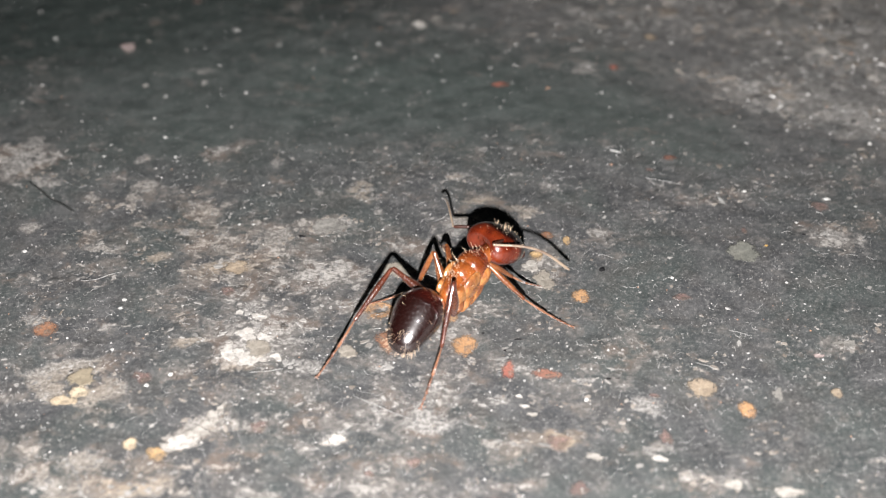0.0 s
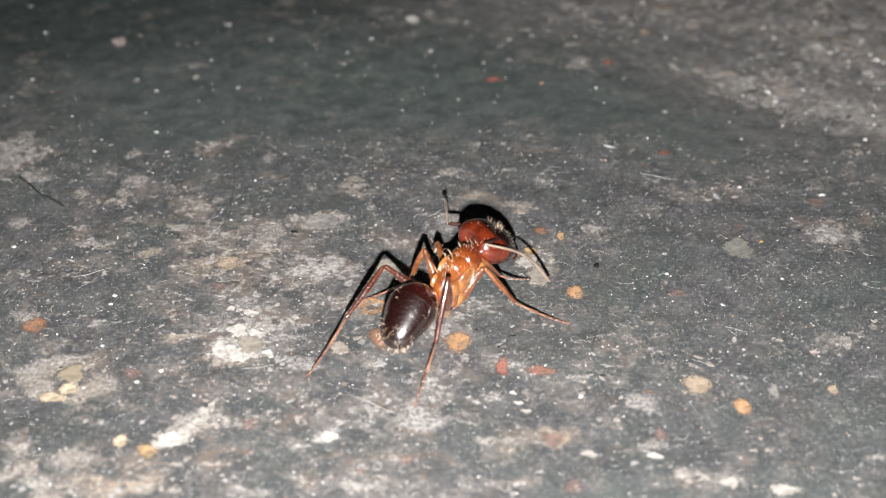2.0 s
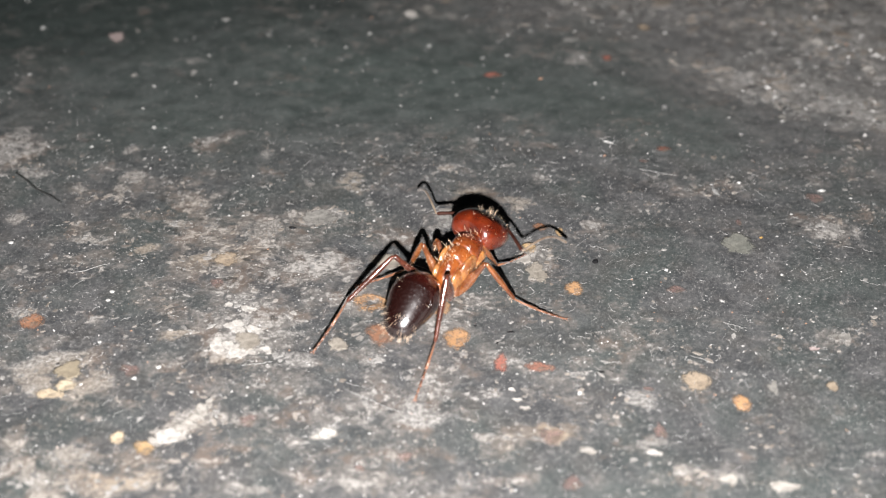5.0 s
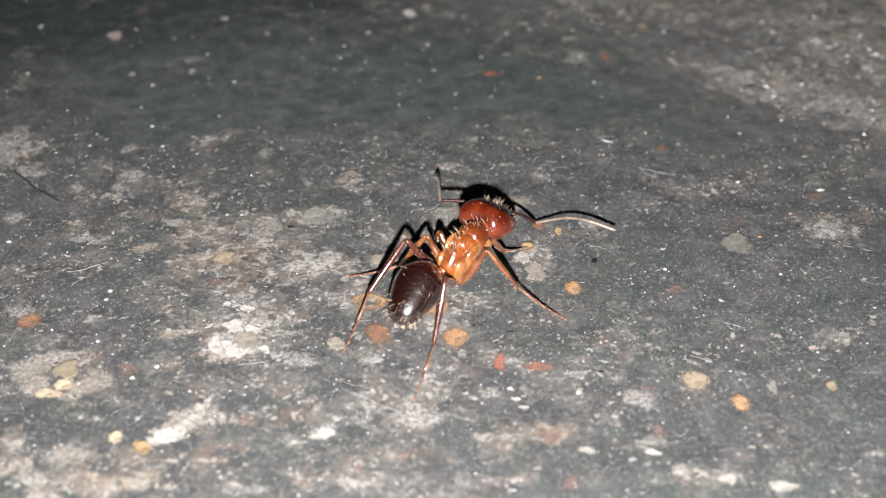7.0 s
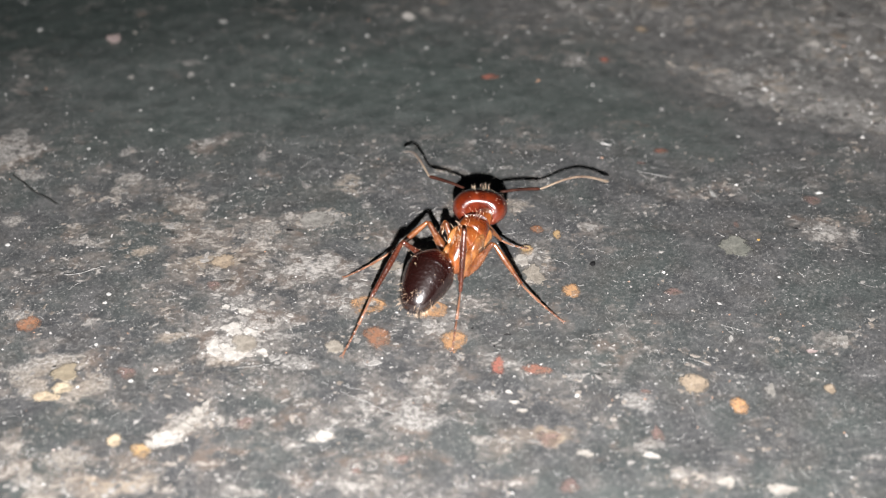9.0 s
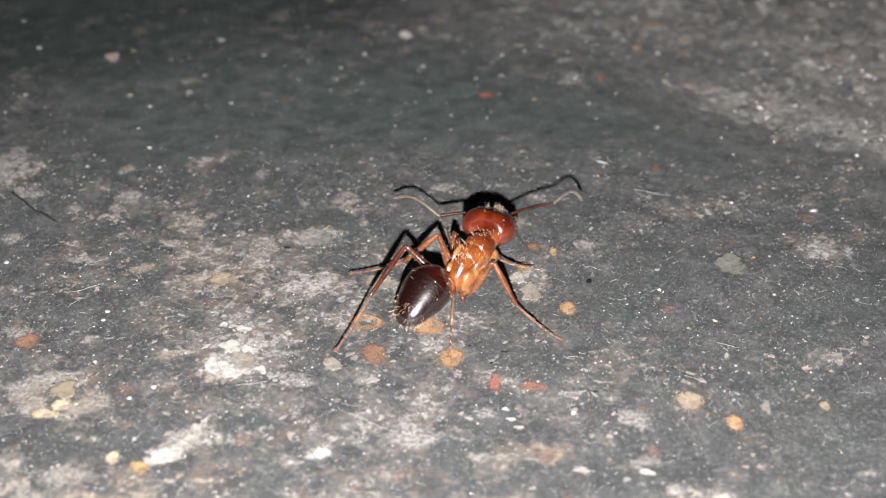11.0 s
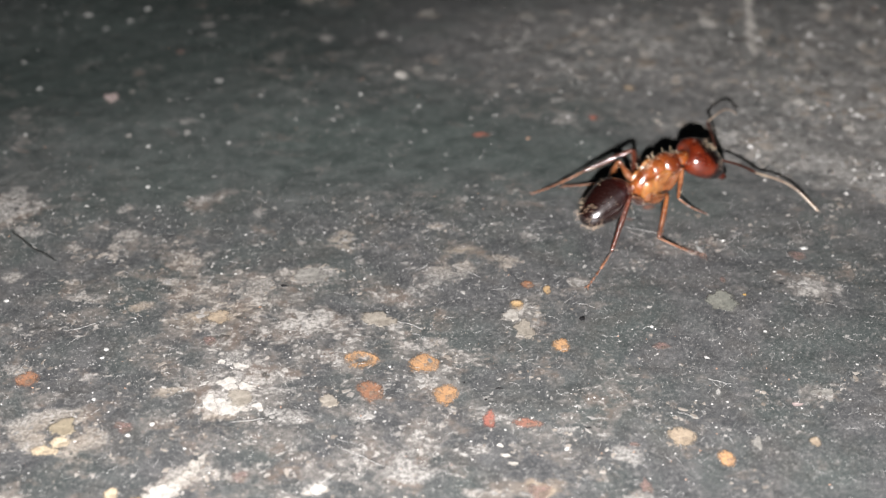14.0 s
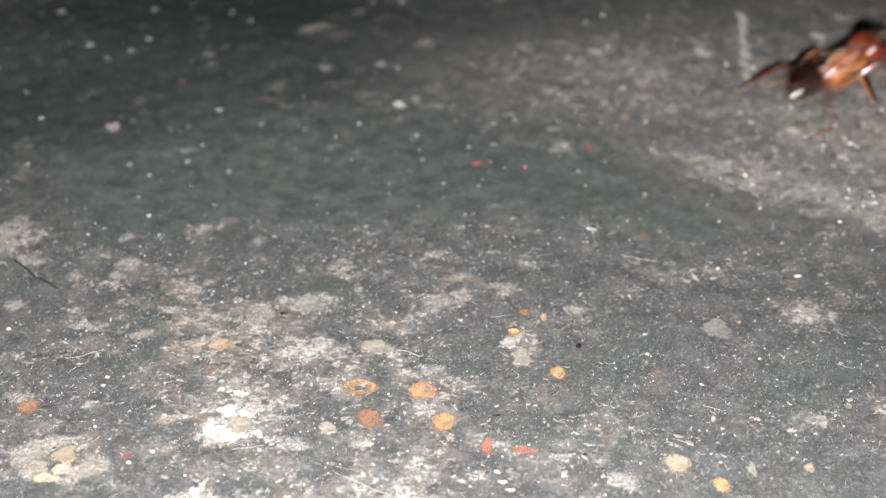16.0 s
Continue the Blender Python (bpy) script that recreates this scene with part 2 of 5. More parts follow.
SIDE_SHELL = shell_material("pale_amber_shell", (0.44, 0.185, 0.055), (0.2, 0.06, 0.016), 1.1, 0.28, 0.08, 0.9, gloss=0.3, uneven=1.5, micro=0.2, film=0.2, lacquer=2.3, dimples=5.0)
GASTER_SHELL = shell_material("black_brown_shell", (0.06, 0.006, 0.003), (0.022, 0.003, 0.0016), 0.5, 0.4, 0, 0.9, front=(0.012, 0.002, 0.0012), gloss=0.15, uneven=0.5, striae=0.4, film=0.2, micro=0.06, lacquer=2.7, dimples=6.5)
LEG_SHELL = shell_material("brown_leg_shell", (0.11, 0.028, 0.013), (0.035, 0.009, 0.005), 0.6, 0.28, 0, 0.6, down=0.05, gloss=0.4, uneven=1.5, film=0.18, micro=0.2, lacquer=2.1, dimples=4.0)
THIGH_SHELL = shell_material("amber_brown_leg_shell", (0.27, 0.095, 0.03), (0.085, 0.022, 0.008), 0.5, 0.26, 0.06, 0.9, gloss=0.4, uneven=2.0, micro=0.3, film=0.18, lacquer=2.1, dimples=4.0)
LEG_DARK = shell_material("foot_shell", (0.3, 0.14, 0.075), (0.09, 0.03, 0.016), 0.6, 0.34, 0, 0.4, down=0.3)
SHAFT = shell_material("feeler_shaft_shell", (0.07, 0.026, 0.017), (0.02, 0.007, 0.005), 0.6, 0.34, 0, 0.1, gloss=0.3)
FEELER = shell_material("feeler_shell", (0.35, 0.275, 0.2), (0.15, 0.1, 0.075), 0.4, 0.3, 0, 1.0, down=0.12, gloss=0.6, film=0.25)
HAIR = plain_material("golden_hair", (0.9, 0.7, 0.5), 0.3, 0.7)
EYE = plain_material("eye_black", (0.008, 0.006, 0.006), 0.12, 0.6)

# ---------------------------------------------------------------- mesh helpers (all lengths in millimetres)


def mesh_from(name, verts, faces, material, smooth=True):
    me = bpy.data.meshes.new(name)
    me.from_pydata([tuple(c * MM for c in v) for v in verts], [], faces)
    me.materials.append(material)
    if smooth:
        me.polygons.foreach_set("use_smooth", [True] * len(me.polygons))
    me.update()
    return me


def part(name, shape, material, parent, label="", smooth=True):
    ob = new(name, mesh_from(name, *shape, material, smooth))
    ob.parent = parent
    if label:
        tagged(ob, label)
    return ob


def thing(name, shape, material, label, category, group="", smooth=True, kind=""):
    ob = new(name, mesh_from(name, *shape, material, smooth))
    return tagged(ob, label, category, group, kind)


def rings(sections, n=20, closed=True):
    """Skin over rings: each section is a list of n points."""
    verts, faces = [], []
    for ring in sections:
        verts += [tuple(p) for p in ring]
    for i in range(len(sections) - 1):
        for j in range(n):
            a, b = i * n + j, i * n + (j + 1) % n
            faces.append((a, b, b + n, a + n))
    if closed:
        faces.append(tuple(reversed(range(n))))
        faces.append(tuple(range((len(sections) - 1) * n, len(sections) * n)))
    return verts, faces


def hull(rows, n=24, power=2.0):
    """A rounded body along +y from rows of (y, centre z, half width, half height)."""
    out = []
    for y, cz, w, h in rows:
        ring = []
        for j in range(n):
            a = 2 * math.pi * j / n
            c, s = math.cos(a), math.sin(a)
            k = (abs(c) ** power + abs(s) ** power) ** (-1 / power)
            ring.append((w * c * k, y, cz + h * s * k))
        out.append(ring)
    return rings(out, n)


def smooth_rows(rows, count):
    """Rows refined by a Catmull-Rom curve."""
    r = np.array(rows, float)
    e = np.vstack([2 * r[0] - r[1], r, 2 * r[-1] - r[-2]])
    out = []
    for k in range(count + 1):
        u = k / count * (len(r) - 1)
        i = min(int(u), len(r) - 2)
        f = u - i
        p0, p1, p2, p3 = e[i], e[i + 1], e[i + 2], e[i + 3]
        out.append(0.5 * (2 * p1 + (p2 - p0) * f + (2 * p0 - 5 * p1 + 4 * p2 - p3) * f * f + (3 * p1 - p0 - 3 * p2 + p3) * f ** 3))
    return out


def tube(points, radii, n=8):
    """A tapered tube through points."""
    pts = [Vector(p) for p in points]
    out = []
    for i, p in enumerate(pts):
        d = (pts[min(i + 1, len(pts) - 1)] - pts[max(i - 1, 0)]).normalized()
        u = d.orthogonal().normalized() if abs(d.z) > 0.9 else d.cross(Vector((0, 0, 1))).normalized()
        w = u.cross(d)
        r = max(radii[i], 1e-3)
        out.append([tuple(p + r * (math.cos(2 * math.pi * j / n) * u + math.sin(2 * math.pi * j / n) * w)) for j in range(n)])
    return rings(out, n)


def join(*shapes):
    verts, faces = [], []
    for v, f in shapes:
        k = len(verts)
        verts += list(v)
        faces += [tuple(i + k for i in q) for q in f]
    return verts, faces


def moved(shape, x=0, y=0, z=0, rx=0, ry=0, rz=0):
    m = pose(x, y, z, rx, ry, rz)
    return [tuple(m @ Vector(v)) for v in shape[0]], shape[1]


def hairs(roots, rng, low=0.25, high=0.5, thick=0.014, lean=0.35):
    """Short stiff tapering hairs from rows of (point, normal)."""
    out = []
    for p, nrm in roots:
        p, d = Vector(p), Vector(nrm).normalized()
        d = (d + lean * Vector((rng.uniform(-1, 1), rng.uniform(-1, 1), rng.uniform(-1, 1)))).normalized()
        k = rng.uniform(low, high)
        bend = 0.08 * k * Vector((rng.uniform(-1, 1), rng.uniform(-1, 1), 0))
        out.append(tube([p - 0.03 * d, p + 0.5 * k * d, p + k * d + bend], [thick, thick * 0.8, thick * 0.25], 4))
    return join(*out)


# ---------------------------------------------------------------- ground


def lattice(x, y, seed):
    """Smooth value noise on a unit lattice, 0 to 1."""
    xi, yi = np.floor(x).astype(np.int64), np.floor(y).astype(np.int64)
    fx, fy = x - xi, y - yi
    fx, fy = fx * fx * (3 - 2 * fx), fy * fy * (3 - 2 * fy)

    def h(i, j):
        k = (i * 374761393 + j * 668265263 + seed * 974634777) & 0xFFFFFFFF
        k = ((k ^ (k >> 13)) * 1274126177) & 0xFFFFFFFF
        return ((k ^ (k >> 16)) & 0xFFFF) / 65535.0

    return (h(xi, yi) * (1 - fx) + h(xi + 1, yi) * fx) * (1 - fy) + (h(xi, yi + 1) * (1 - fx) + h(xi + 1, yi + 1) * fx) * fy


def fbm(x, y, size, octaves, seed):
    total, amp, norm = 0.0, 1.0, 0.0
    for k in range(octaves):
        total = total + amp * lattice(x / size * 2 ** k, y / size * 2 ** k, seed + k)
        norm += amp
        amp *= 0.55
    return total / norm


def relief(x, y):
    """Height of the worn floor, in millimetres."""
    x, y = np.asarray(x, float), np.asarray(y, float)
    broad = (fbm(x, y, 9.0, 2, 3) - 0.5) * 0.35
    rough = (fbm(x, y, 1.4, 4, 11) - 0.5) * 0.17
    return broad + rough - 0.05


BLOTS = []


def blot(layer, x, y, rx, ry, turn=0, k=1.0):
    BLOTS.append((layer, x, y, rx, ry, radians(turn), k))


def stain(layer, x, y):
    """How far a layer of stain covers the floor at x, y."""
    sx, sy = (fbm(x, y, 2.2, 4, 31) - 0.5) * 3.2, (fbm(x, y, 2.2, 4, 47) - 0.5) * 3.2
    wx, wy = x + sx, y + sy
    v = np.zeros_like(x)
    for name, bx, by, rx, ry, turn, k in BLOTS:
        if name == layer:
            c, s = math.cos(turn), math.sin(turn)
            bend = min(1.0, 0.35 * (rx + ry))
            dx, dy = x + bend * sx - bx, y + bend * sy - by
            u, w = dx * c + dy * s, -dx * s + dy * c
            v = v + k * np.exp(-((u / rx) ** 2 + (w / ry) ** 2) ** 1.3)
    if layer == "pale":
        near = 1 / (1 + np.exp((y - 9) / 2.5))
        v = v + (fbm(x, y, 6.0, 3, 71) - 0.5) * 0.5 + (fbm(0.7 * wx, wy, 1.7, 5, 87) - 0.5) * (0.35 + 0.45 * near)
    return v


def build_ground():
    # pale dusty scale
    blot("pale", -10.0, -3.5, 15.0, 10.0, 0, 0.2)
    blot("pale", -4.0, -17.5, 26.0, 5.0, 0, 0.04)
    blot("pale", -7.0, -1.9, 2.4, 1.2, 10, 0.5)
    blot("pale", -1.4, -12.8, 3.2, 1.8, 5, 0.2)
    blot("pale", 3.6, 5.3, 2.6, 2.0, 0, 0.15)
    blot("pale", -11.6, -8.2, 2.6, 2.4, 0, 0.2)
    blot("pale", -13.6, -14.8, 2.4, 1.0, 45, 0.4)
    blot("pale", -15.1, 11.9, 1.7, 0.7, 25, 0.5)
    blot("pale", -28.6, 10.5, 2.2, 2.8, 0, 0.6)
    blot("pale", -12.5, 1.6, 4.5, 3.5, 0, 0.26)
    blot("pale", -18.0, 6.0, 5.0, 3.5, -10, 0.14)
    blot("pale", -14.0, -18.5, 7.0, 2.5, 0, 0.24)
    blot("pale", -21.0, -17.5, 4.0, 2.0, 0, 0.3)
    blot("pale", 2.5, -18.0, 9.0, 2.6, 0, 0.12)
    blot("pale", 14.2, -18.6, 3.0, 1.6, 0, 0.22)
    blot("pale", 24.0, 17.5, 6.5, 2.2, -28, 0.3)
    blot("pale", 32.0, 29.0, 15.0, 16.0, 0, 0.16)
    blot("pale", 30.5, 13.5, 5.0, 1.8, -35, 0.32)
    blot("pale", 5.0, -1.2, 1.3, 1.7, 0, 0.5)
    blot("pale", 22.5, -7.5, 1.2, 0.8, -20, 0.48)
    blot("pale", 27.0, -7.3, 1.4, 0.9, 10, 0.5)
    blot("pale", 23.0, 1.6, 1.6, 1.0, 0, 0.4)
    blot("pale", 9.2, 2.3, 0.9, 0.8, 0, 0.4)
    blot("pale", 2.5, -4.5, 3.5, 2.5, 0, -0.12)
    blot("pale", 20.0, -4.5, 8.0, 5.0, 0, -0.1)
    blot("pale", 7.5, -7.0, 5.0, 4.0, 0, 0.14)
    blot("pale", 2.5, -12.5, 5.0, 3.5, 0, 0.12)
    blot("warm", -13.0, -1.0, 2.2, 1.4, 0, 0.8)
    blot("warm", -17.0, -17.0, 7.0, 3.0, 0, 0.35)
    blot("warm", 4.0, 5.5, 2.0, 1.5, 0, 0.5)
    blot("warm", 5.5, -15.4, 3.0, 2.0, 0, 0.5)
    blot("warm", 21.0, 20.0, 3.0, 2.0, 0, 0.5)
    # grey-green tint, mostly far off, then a soft film of dust far off
    blot("grey_green", -14.0, 18.0, 20.0, 9.0, 8, 0.9)
    blot("grey_green", -26.0, 34.0, 16.0, 9.0, 0, 0.6)
    blot("grey_green", 3.0, 20.0, 14.0, 8.0, -10, 0.7)
    blot("grey_green", 14.0, 14.0, 8.0, 4.0, -15, 0.6)
    blot("grey_green", 8.0, -9.0, 4.0, 3.0, 0, 0.3)
    blot("grey_green", -3.0, -16.0, 4.0, 2.5, 0, 0.35)
    blot("bank", 32.0, 29.0, 17.0, 17.0, 0, 0.62)
    blot("bank", 36.0, 21.0, 9.0, 5.0, -20, 0.45)
    blot("bank", 14.0, 34.0, 9.0, 8.0, 0, 0.5)
    blot("bank", 4.0, 33.0, 7.0, 7.0, 0, 0.22)
    blot("bank", 23.5, 18.0, 6.5, 2.0, -28, 0.85)
    blot("bank", 30.0, 14.5, 5.5, 1.8, -32, 0.95)
    blot("bank", 32.0, 24.0, 3.0, 1.2, 20, 0.3)
    blot("bank", 22.0, 27.0, 3.5, 1.2, -15, 0.25)
    blot("bank", 38.0, 30.0, 3.0, 1.5, 10, 0.3)
    blot("dark", 31.0, 30.0, 3.0, 2.0, 10, 0.3)
    blot("dark", 24.0, 23.0, 3.5, 1.6, -10, 0.25)
    blot("dark", 36.0, 35.0, 4.0, 2.5, 0, 0.35)
    blot("dark", 28.0, 38.5, 3.0, 2.0, 0, 0.3)
    blot("film", 26.3, 39.0, 0.8, 6.5, -8, 0.8)
    blot("film", -15.0, 12.3, 1.6, 0.8, 25, 0.38)
    # small smears of dust: far off, then nearer and nearer
    for x, y, w, d in ((-10.0, 41.8, 1.82, 1.08), (-0.5, 38.8, 1.07, 0.62), (8.1, 38.5, 0.62, 0.93), (-18.4, 37.3, 0.66, 0.46), (-18.1, 35.5, 0.56, 0.45), (-8.8, 35.1, 0.7, 0.69), (-4.0, 35.5, 0.79, 0.59), (0.7, 28.5, 0.58, 0.54), (14.6, 40.0, 0.72, 0.85), (18.6, 42.4, 0.49, 0.66), (16.8, 30.4, 0.76, 1.02), (9.9, 21.8, 0.95, 1.14), (9.6, 29.5, 1.0, 1.28)):
        blot("film", x, y, w, d, 0, 0.75)
    for x, y, w, d in ((20.0, 19.0, 1.44, 1.17), (21.2, 16.7, 0.81, 0.52), (27.2, 16.3, 1.21, 1.5), (29.5, 14.1, 1.79, 1.3), (28.0, 23.8, 0.64, 0.67), (31.3, 19.8, 1.04, 0.63), (25.9, 26.2, 0.87, 0.52), (-18.3, 21.7, 1.05, 0.57), (-17.6, 38.8, 0.71, 0.52)):
        blot("film", x, y, w, d, 0, 0.6)
    for x, y, w, d in ((-28.5, 10.2, 0.96, 1.21), (-28.4, 12.9, 0.78, 0.7), (-26.4, 8.0, 1.05, 0.52), (-26.7, 3.0, 0.9, 0.41), (-20.7, 10.5, 0.5, 0.61), (-20.0, 7.4, 1.0, 0.55), (-20.6, 6.0, 0.5, 0.6), (-20.5, 4.8, 0.3, 0.6), (-23.1, 6.0, 0.44, 0.56), (-15.9, 5.1, 0.45, 0.35), (-14.3, 5.4, 0.45, 0.4), (-16.7, 2.7, 0.89, 0.47), (-14.3, 2.4, 0.54, 0.59), (-11.4, 1.9, 1.24, 1.05), (-7.9, 3.0, 1.44, 0.89), (-14.1, -0.5, 1.22, 0.44), (-21.3, 0.7, 1.23, 0.4), (-17.8, 0.0, 1.05, 0.5), (-8.9, 6.7, 0.45, 0.51)):
        blot("film", x, y, 1.1 * w, 1.1 * d, 0, 0.8)
    for x, y, w, d in ((-5.8, 7.1, 0.86, 1.15), (-4.9, 4.7, 0.29, 0.55), (0.4, 8.5, 0.98, 0.39), (4.0, 8.6, 0.57, 0.33), (1.8, 6.0, 1.11, 0.69), (0.9, 2.9, 1.26, 1.31), (4.4, 5.0, 1.1, 1.24), (17.2, 5.8, 0.33, 0.81), (23.3, 1.9, 0.64, 0.35), (25.0, 1.3, 0.53, 0.69), (28.5, 5.2, 0.44, 0.31), (-1.6, 1.7, 0.64, 0.46), (8.7, 2.2, 0.43, 0.35), (6.2, 7.1, 0.75, 0.64), (-11.7, 10.1, 0.57, 0.6)):
        blot("film", x, y, 1.1 * w, 1.1 * d, 0, 0.7)
    for x, y, w, d in ((-18.8, -11.8, 1.6, 0.8), (-20.8, -9.6, 1.4, 0.7), (-22.2, -11.6, 0.8, 0.8), (-18.5, -16.8, 1.5, 0.8), (-13.4, -14.2, 0.89, 0.83), (-6.3, -15.2, 0.73, 0.57), (-4.1, -9.9, 0.93, 0.54), (-7.9, -9.9, 1.08, 0.68), (-9.0, -7.6, 0.95, 0.47), (-15.3, -7.6, 0.79, 0.52), (-11.5, -5.2, 1.13, 0.65), (-1.9, -13.2, 1.34, 0.98), (-0.4, -14.2, 1.03, 0.5), (5.1, -15.5, 1.02, 0.69), (2.6, -12.5, 0.9, 0.43)):
        blot("film", x, y, 1.1 * w, 1.1 * d, 0, 0.8)
    for x, y, w, d in ((-1.5, -18.9, 1.4, 0.6), (1.3, -18.9, 0.8, 0.7), (13.7, -18.5, 0.85, 0.76), (16.9, -19.3, 0.84, 0.56)):
        blot("film", x, y, w, d, 0, 0.5)
    for x, y, w, d in ((1.9, -15.4, 0.58, 0.36), (10.9, -16.2, 1.01, 0.36), (21.7, -17.0, 0.72, 0.27), (22.2, -8.0, 0.72, 0.47), (10.4, -12.9, 0.9, 0.86), (-22.4, -9.9, 1.39, 1.14), (-20.4, -18.5, 1.27, 0.76), (-15.3, -18.5, 1.55, 0.76), (-10.2, -18.9, 1.26, 0.49), (-24.2, -6.1, 0.8, 0.64), (7.2, -10.8, 0.77, 0.36), (3.6, -9.9, 0.93, 0.45)):
        blot("film", x, y, 1.1 * w, 1.1 * d, 0, 0.75)
    for x, y, w, d in ((-20.5, -11.4, 2.4, 2.0), (-15.7, -18.2, 1.6, 0.8), (5.1, -15.5, 1.17, 0.81), (11.1, -15.2, 0.58, 0.61), (-1.5, -18.0, 1.28, 0.77), (-2.6, -8.0, 1.26, 0.71), (-15.6, -7.6, 1.11, 0.71), (-11.6, -9.9, 0.93, 0.91), (-5.8, 7.1, 1.12, 1.28), (1.3, 5.3, 1.65, 1.87), (-10.0, 41.8, 1.46, 0.76), (-0.5, 38.8, 0.95, 0.62), (-17.8, 0.0, 1.05, 0.5), (14.7, 26.8, 0.66, 0.61)):
        blot("warm", x, y, 1.2 * w, 1.2 * d, 0, 0.6)
    blot("warm", -18.0, 3.5, 8.0, 4.0, 0, 0.3)
    # darker stretches, the broadest far off
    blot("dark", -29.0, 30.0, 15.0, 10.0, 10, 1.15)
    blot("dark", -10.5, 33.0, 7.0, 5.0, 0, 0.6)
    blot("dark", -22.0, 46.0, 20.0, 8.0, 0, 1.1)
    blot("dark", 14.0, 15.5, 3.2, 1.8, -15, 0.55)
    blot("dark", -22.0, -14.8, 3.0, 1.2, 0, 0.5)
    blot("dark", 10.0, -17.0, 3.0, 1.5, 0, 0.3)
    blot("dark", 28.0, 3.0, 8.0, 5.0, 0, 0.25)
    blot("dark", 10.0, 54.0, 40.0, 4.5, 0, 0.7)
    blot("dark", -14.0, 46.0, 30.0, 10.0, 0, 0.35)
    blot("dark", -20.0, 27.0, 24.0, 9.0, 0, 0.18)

    far = [52.0 * 1.5 ** k for k in range(1, 6)]
    fx = np.concatenate([[-v for v in reversed(far)], np.arange(-48, 48.01, 0.2), far])
    fy = np.concatenate([[-v for v in reversed(far)], np.arange(-26, 62.01, 0.2), [v + 12 for v in far]])
    gx, gy = np.meshgrid(fx, fy)
    gz = relief(gx, gy)
    nx, ny = len(fx), len(fy)
    i, j = np.meshgrid(np.arange(nx - 1), np.arange(ny - 1))
    a = (j * nx + i).ravel()
    quads = np.stack([a, a + 1, a + nx + 1, a + nx], 1)
    me = bpy.data.meshes.new("ground")
    me.vertices.add(nx * ny)
    me.vertices.foreach_set("co", (np.stack([gx, gy, gz], 2) * MM).ravel())
    me.loops.add(quads.size)
    me.loops.foreach_set("vertex_index", quads.ravel())
    me.polygons.add(len(quads))
    me.polygons.foreach_set("loop_start", np.arange(0, quads.size, 4))
    me.polygons.foreach_set("use_smooth", np.ones(len(quads), bool))
    me.update(calc_edges=True)
    for layer in ("pale", "dark", "warm", "film", "bank", "grey_green"):
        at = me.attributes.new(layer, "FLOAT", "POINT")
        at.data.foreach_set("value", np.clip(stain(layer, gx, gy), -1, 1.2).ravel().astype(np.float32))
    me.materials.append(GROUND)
    return tagged(new("ground", me), "worn dark grey floor with pale dusty scale and specks", "floor", kind="structure")


build_ground()


def height(x, y):
    return float(relief(x, y))


# ---------------------------------------------------------------- paint spots, lumps and grit on the floor


def spot_shape(w, d, rng, thick=0.07, ragged=0.16, n=30, hole=0.0):
    """A thin dried drop with a ragged outline, slightly thicker at its rim."""
    ph = [rng.uniform(0, 6.28) for _ in range(6)]
    edge = []
    for j in range(n):
        a = 2 * math.pi * j / n
        k = 1 + ragged * (0.5 * math.sin(2 * a + ph[0]) + 0.5 * math.sin(3 * a + ph[1]) + 0.22 * math.sin(5 * a + ph[2]) + 0.12 * math.sin(9 * a + ph[3]))
        edge.append((a, k * (1 + ragged * 0.25 * rng.uniform(-1, 1))))
    steps = [(1.02, -0.25), (0.98, 0.02), (0.9, thick), (0.72, thick * 1.05), (0.45, thick * 0.85), (0.2, thick * 0.8), (0.04, thick * 0.8)]
    if hole:
        steps = [(1.02, -0.25), (0.98, 0.02), (0.9, thick), (0.7, thick), (hole + 0.1, thick * 0.8), (hole, 0.0), (hole - 0.04, -0.2)]
    out = []
    for r, z in steps:
        out.append([(0.5 * w * r * k * math.cos(a), 0.5 * d * r * k * math.sin(a), z + (0.012 * rng.uniform(-1, 1) if z > 0.03 else 0)) for a, k in edge])
    v, f = rings(out, n)
    return v, (f[1:] if not hole else f[:-2])


def flake(name, x, y, w, d, rng, material, label, category, group, thick=0.03, ragged=0.16, hole=0.0):
    """A thin layer that lies on the floor; its core attribute falls to nought at the rim."""
    n = 30
    ob = thing(name, drape(spot_shape(w * 1.15, d * 1.15, rng, thick, ragged, n, hole), x, y), material, label, category, group)
    rows = len(ob.data.vertices) // n
    radius = ((1.0, 0.97, 0.9, 0.7, hole + 0.1, hole, hole - 0.04) if hole else (1.0, 0.97, 0.9, 0.72, 0.45, 0.2, 0.04))[:rows]
    core = [min(1 - r, (r - hole) * 1.2 if hole else 1.0) for r in radius for _ in range(n)]
    ob.data.attributes.new("core", "FLOAT", "POINT").data.foreach_set("value", [max(0.0, c) for c in core])
    return settle(ob, x, y)


def drape(shape, x, y):
    """Lets a thin shape follow the relief of the floor round (x, y)."""
    h0 = height(x, y)
    return [(vx, vy, vz + height(x + vx, y + vy) - h0) for vx, vy, vz in shape[0]], shape[1]


def settle(ob, x, y, z=0.0, turn=0.0):
    ob.matrix_basis = pose(x * MM, y * MM, (height(x, y) + z) * MM, 0, 0, turn)
    return ob


def paint_spot(x, y, w, d, material, label, group="dried paint spots on the floor", hole=0.0, ragged=0.1, thick=0.03):
    rng = random.Random(round(x * 131 + y * 17))
    flake("paint_spot", x, y, w, d, rng, material, label, "paint spot", group, thick, ragged, hole)


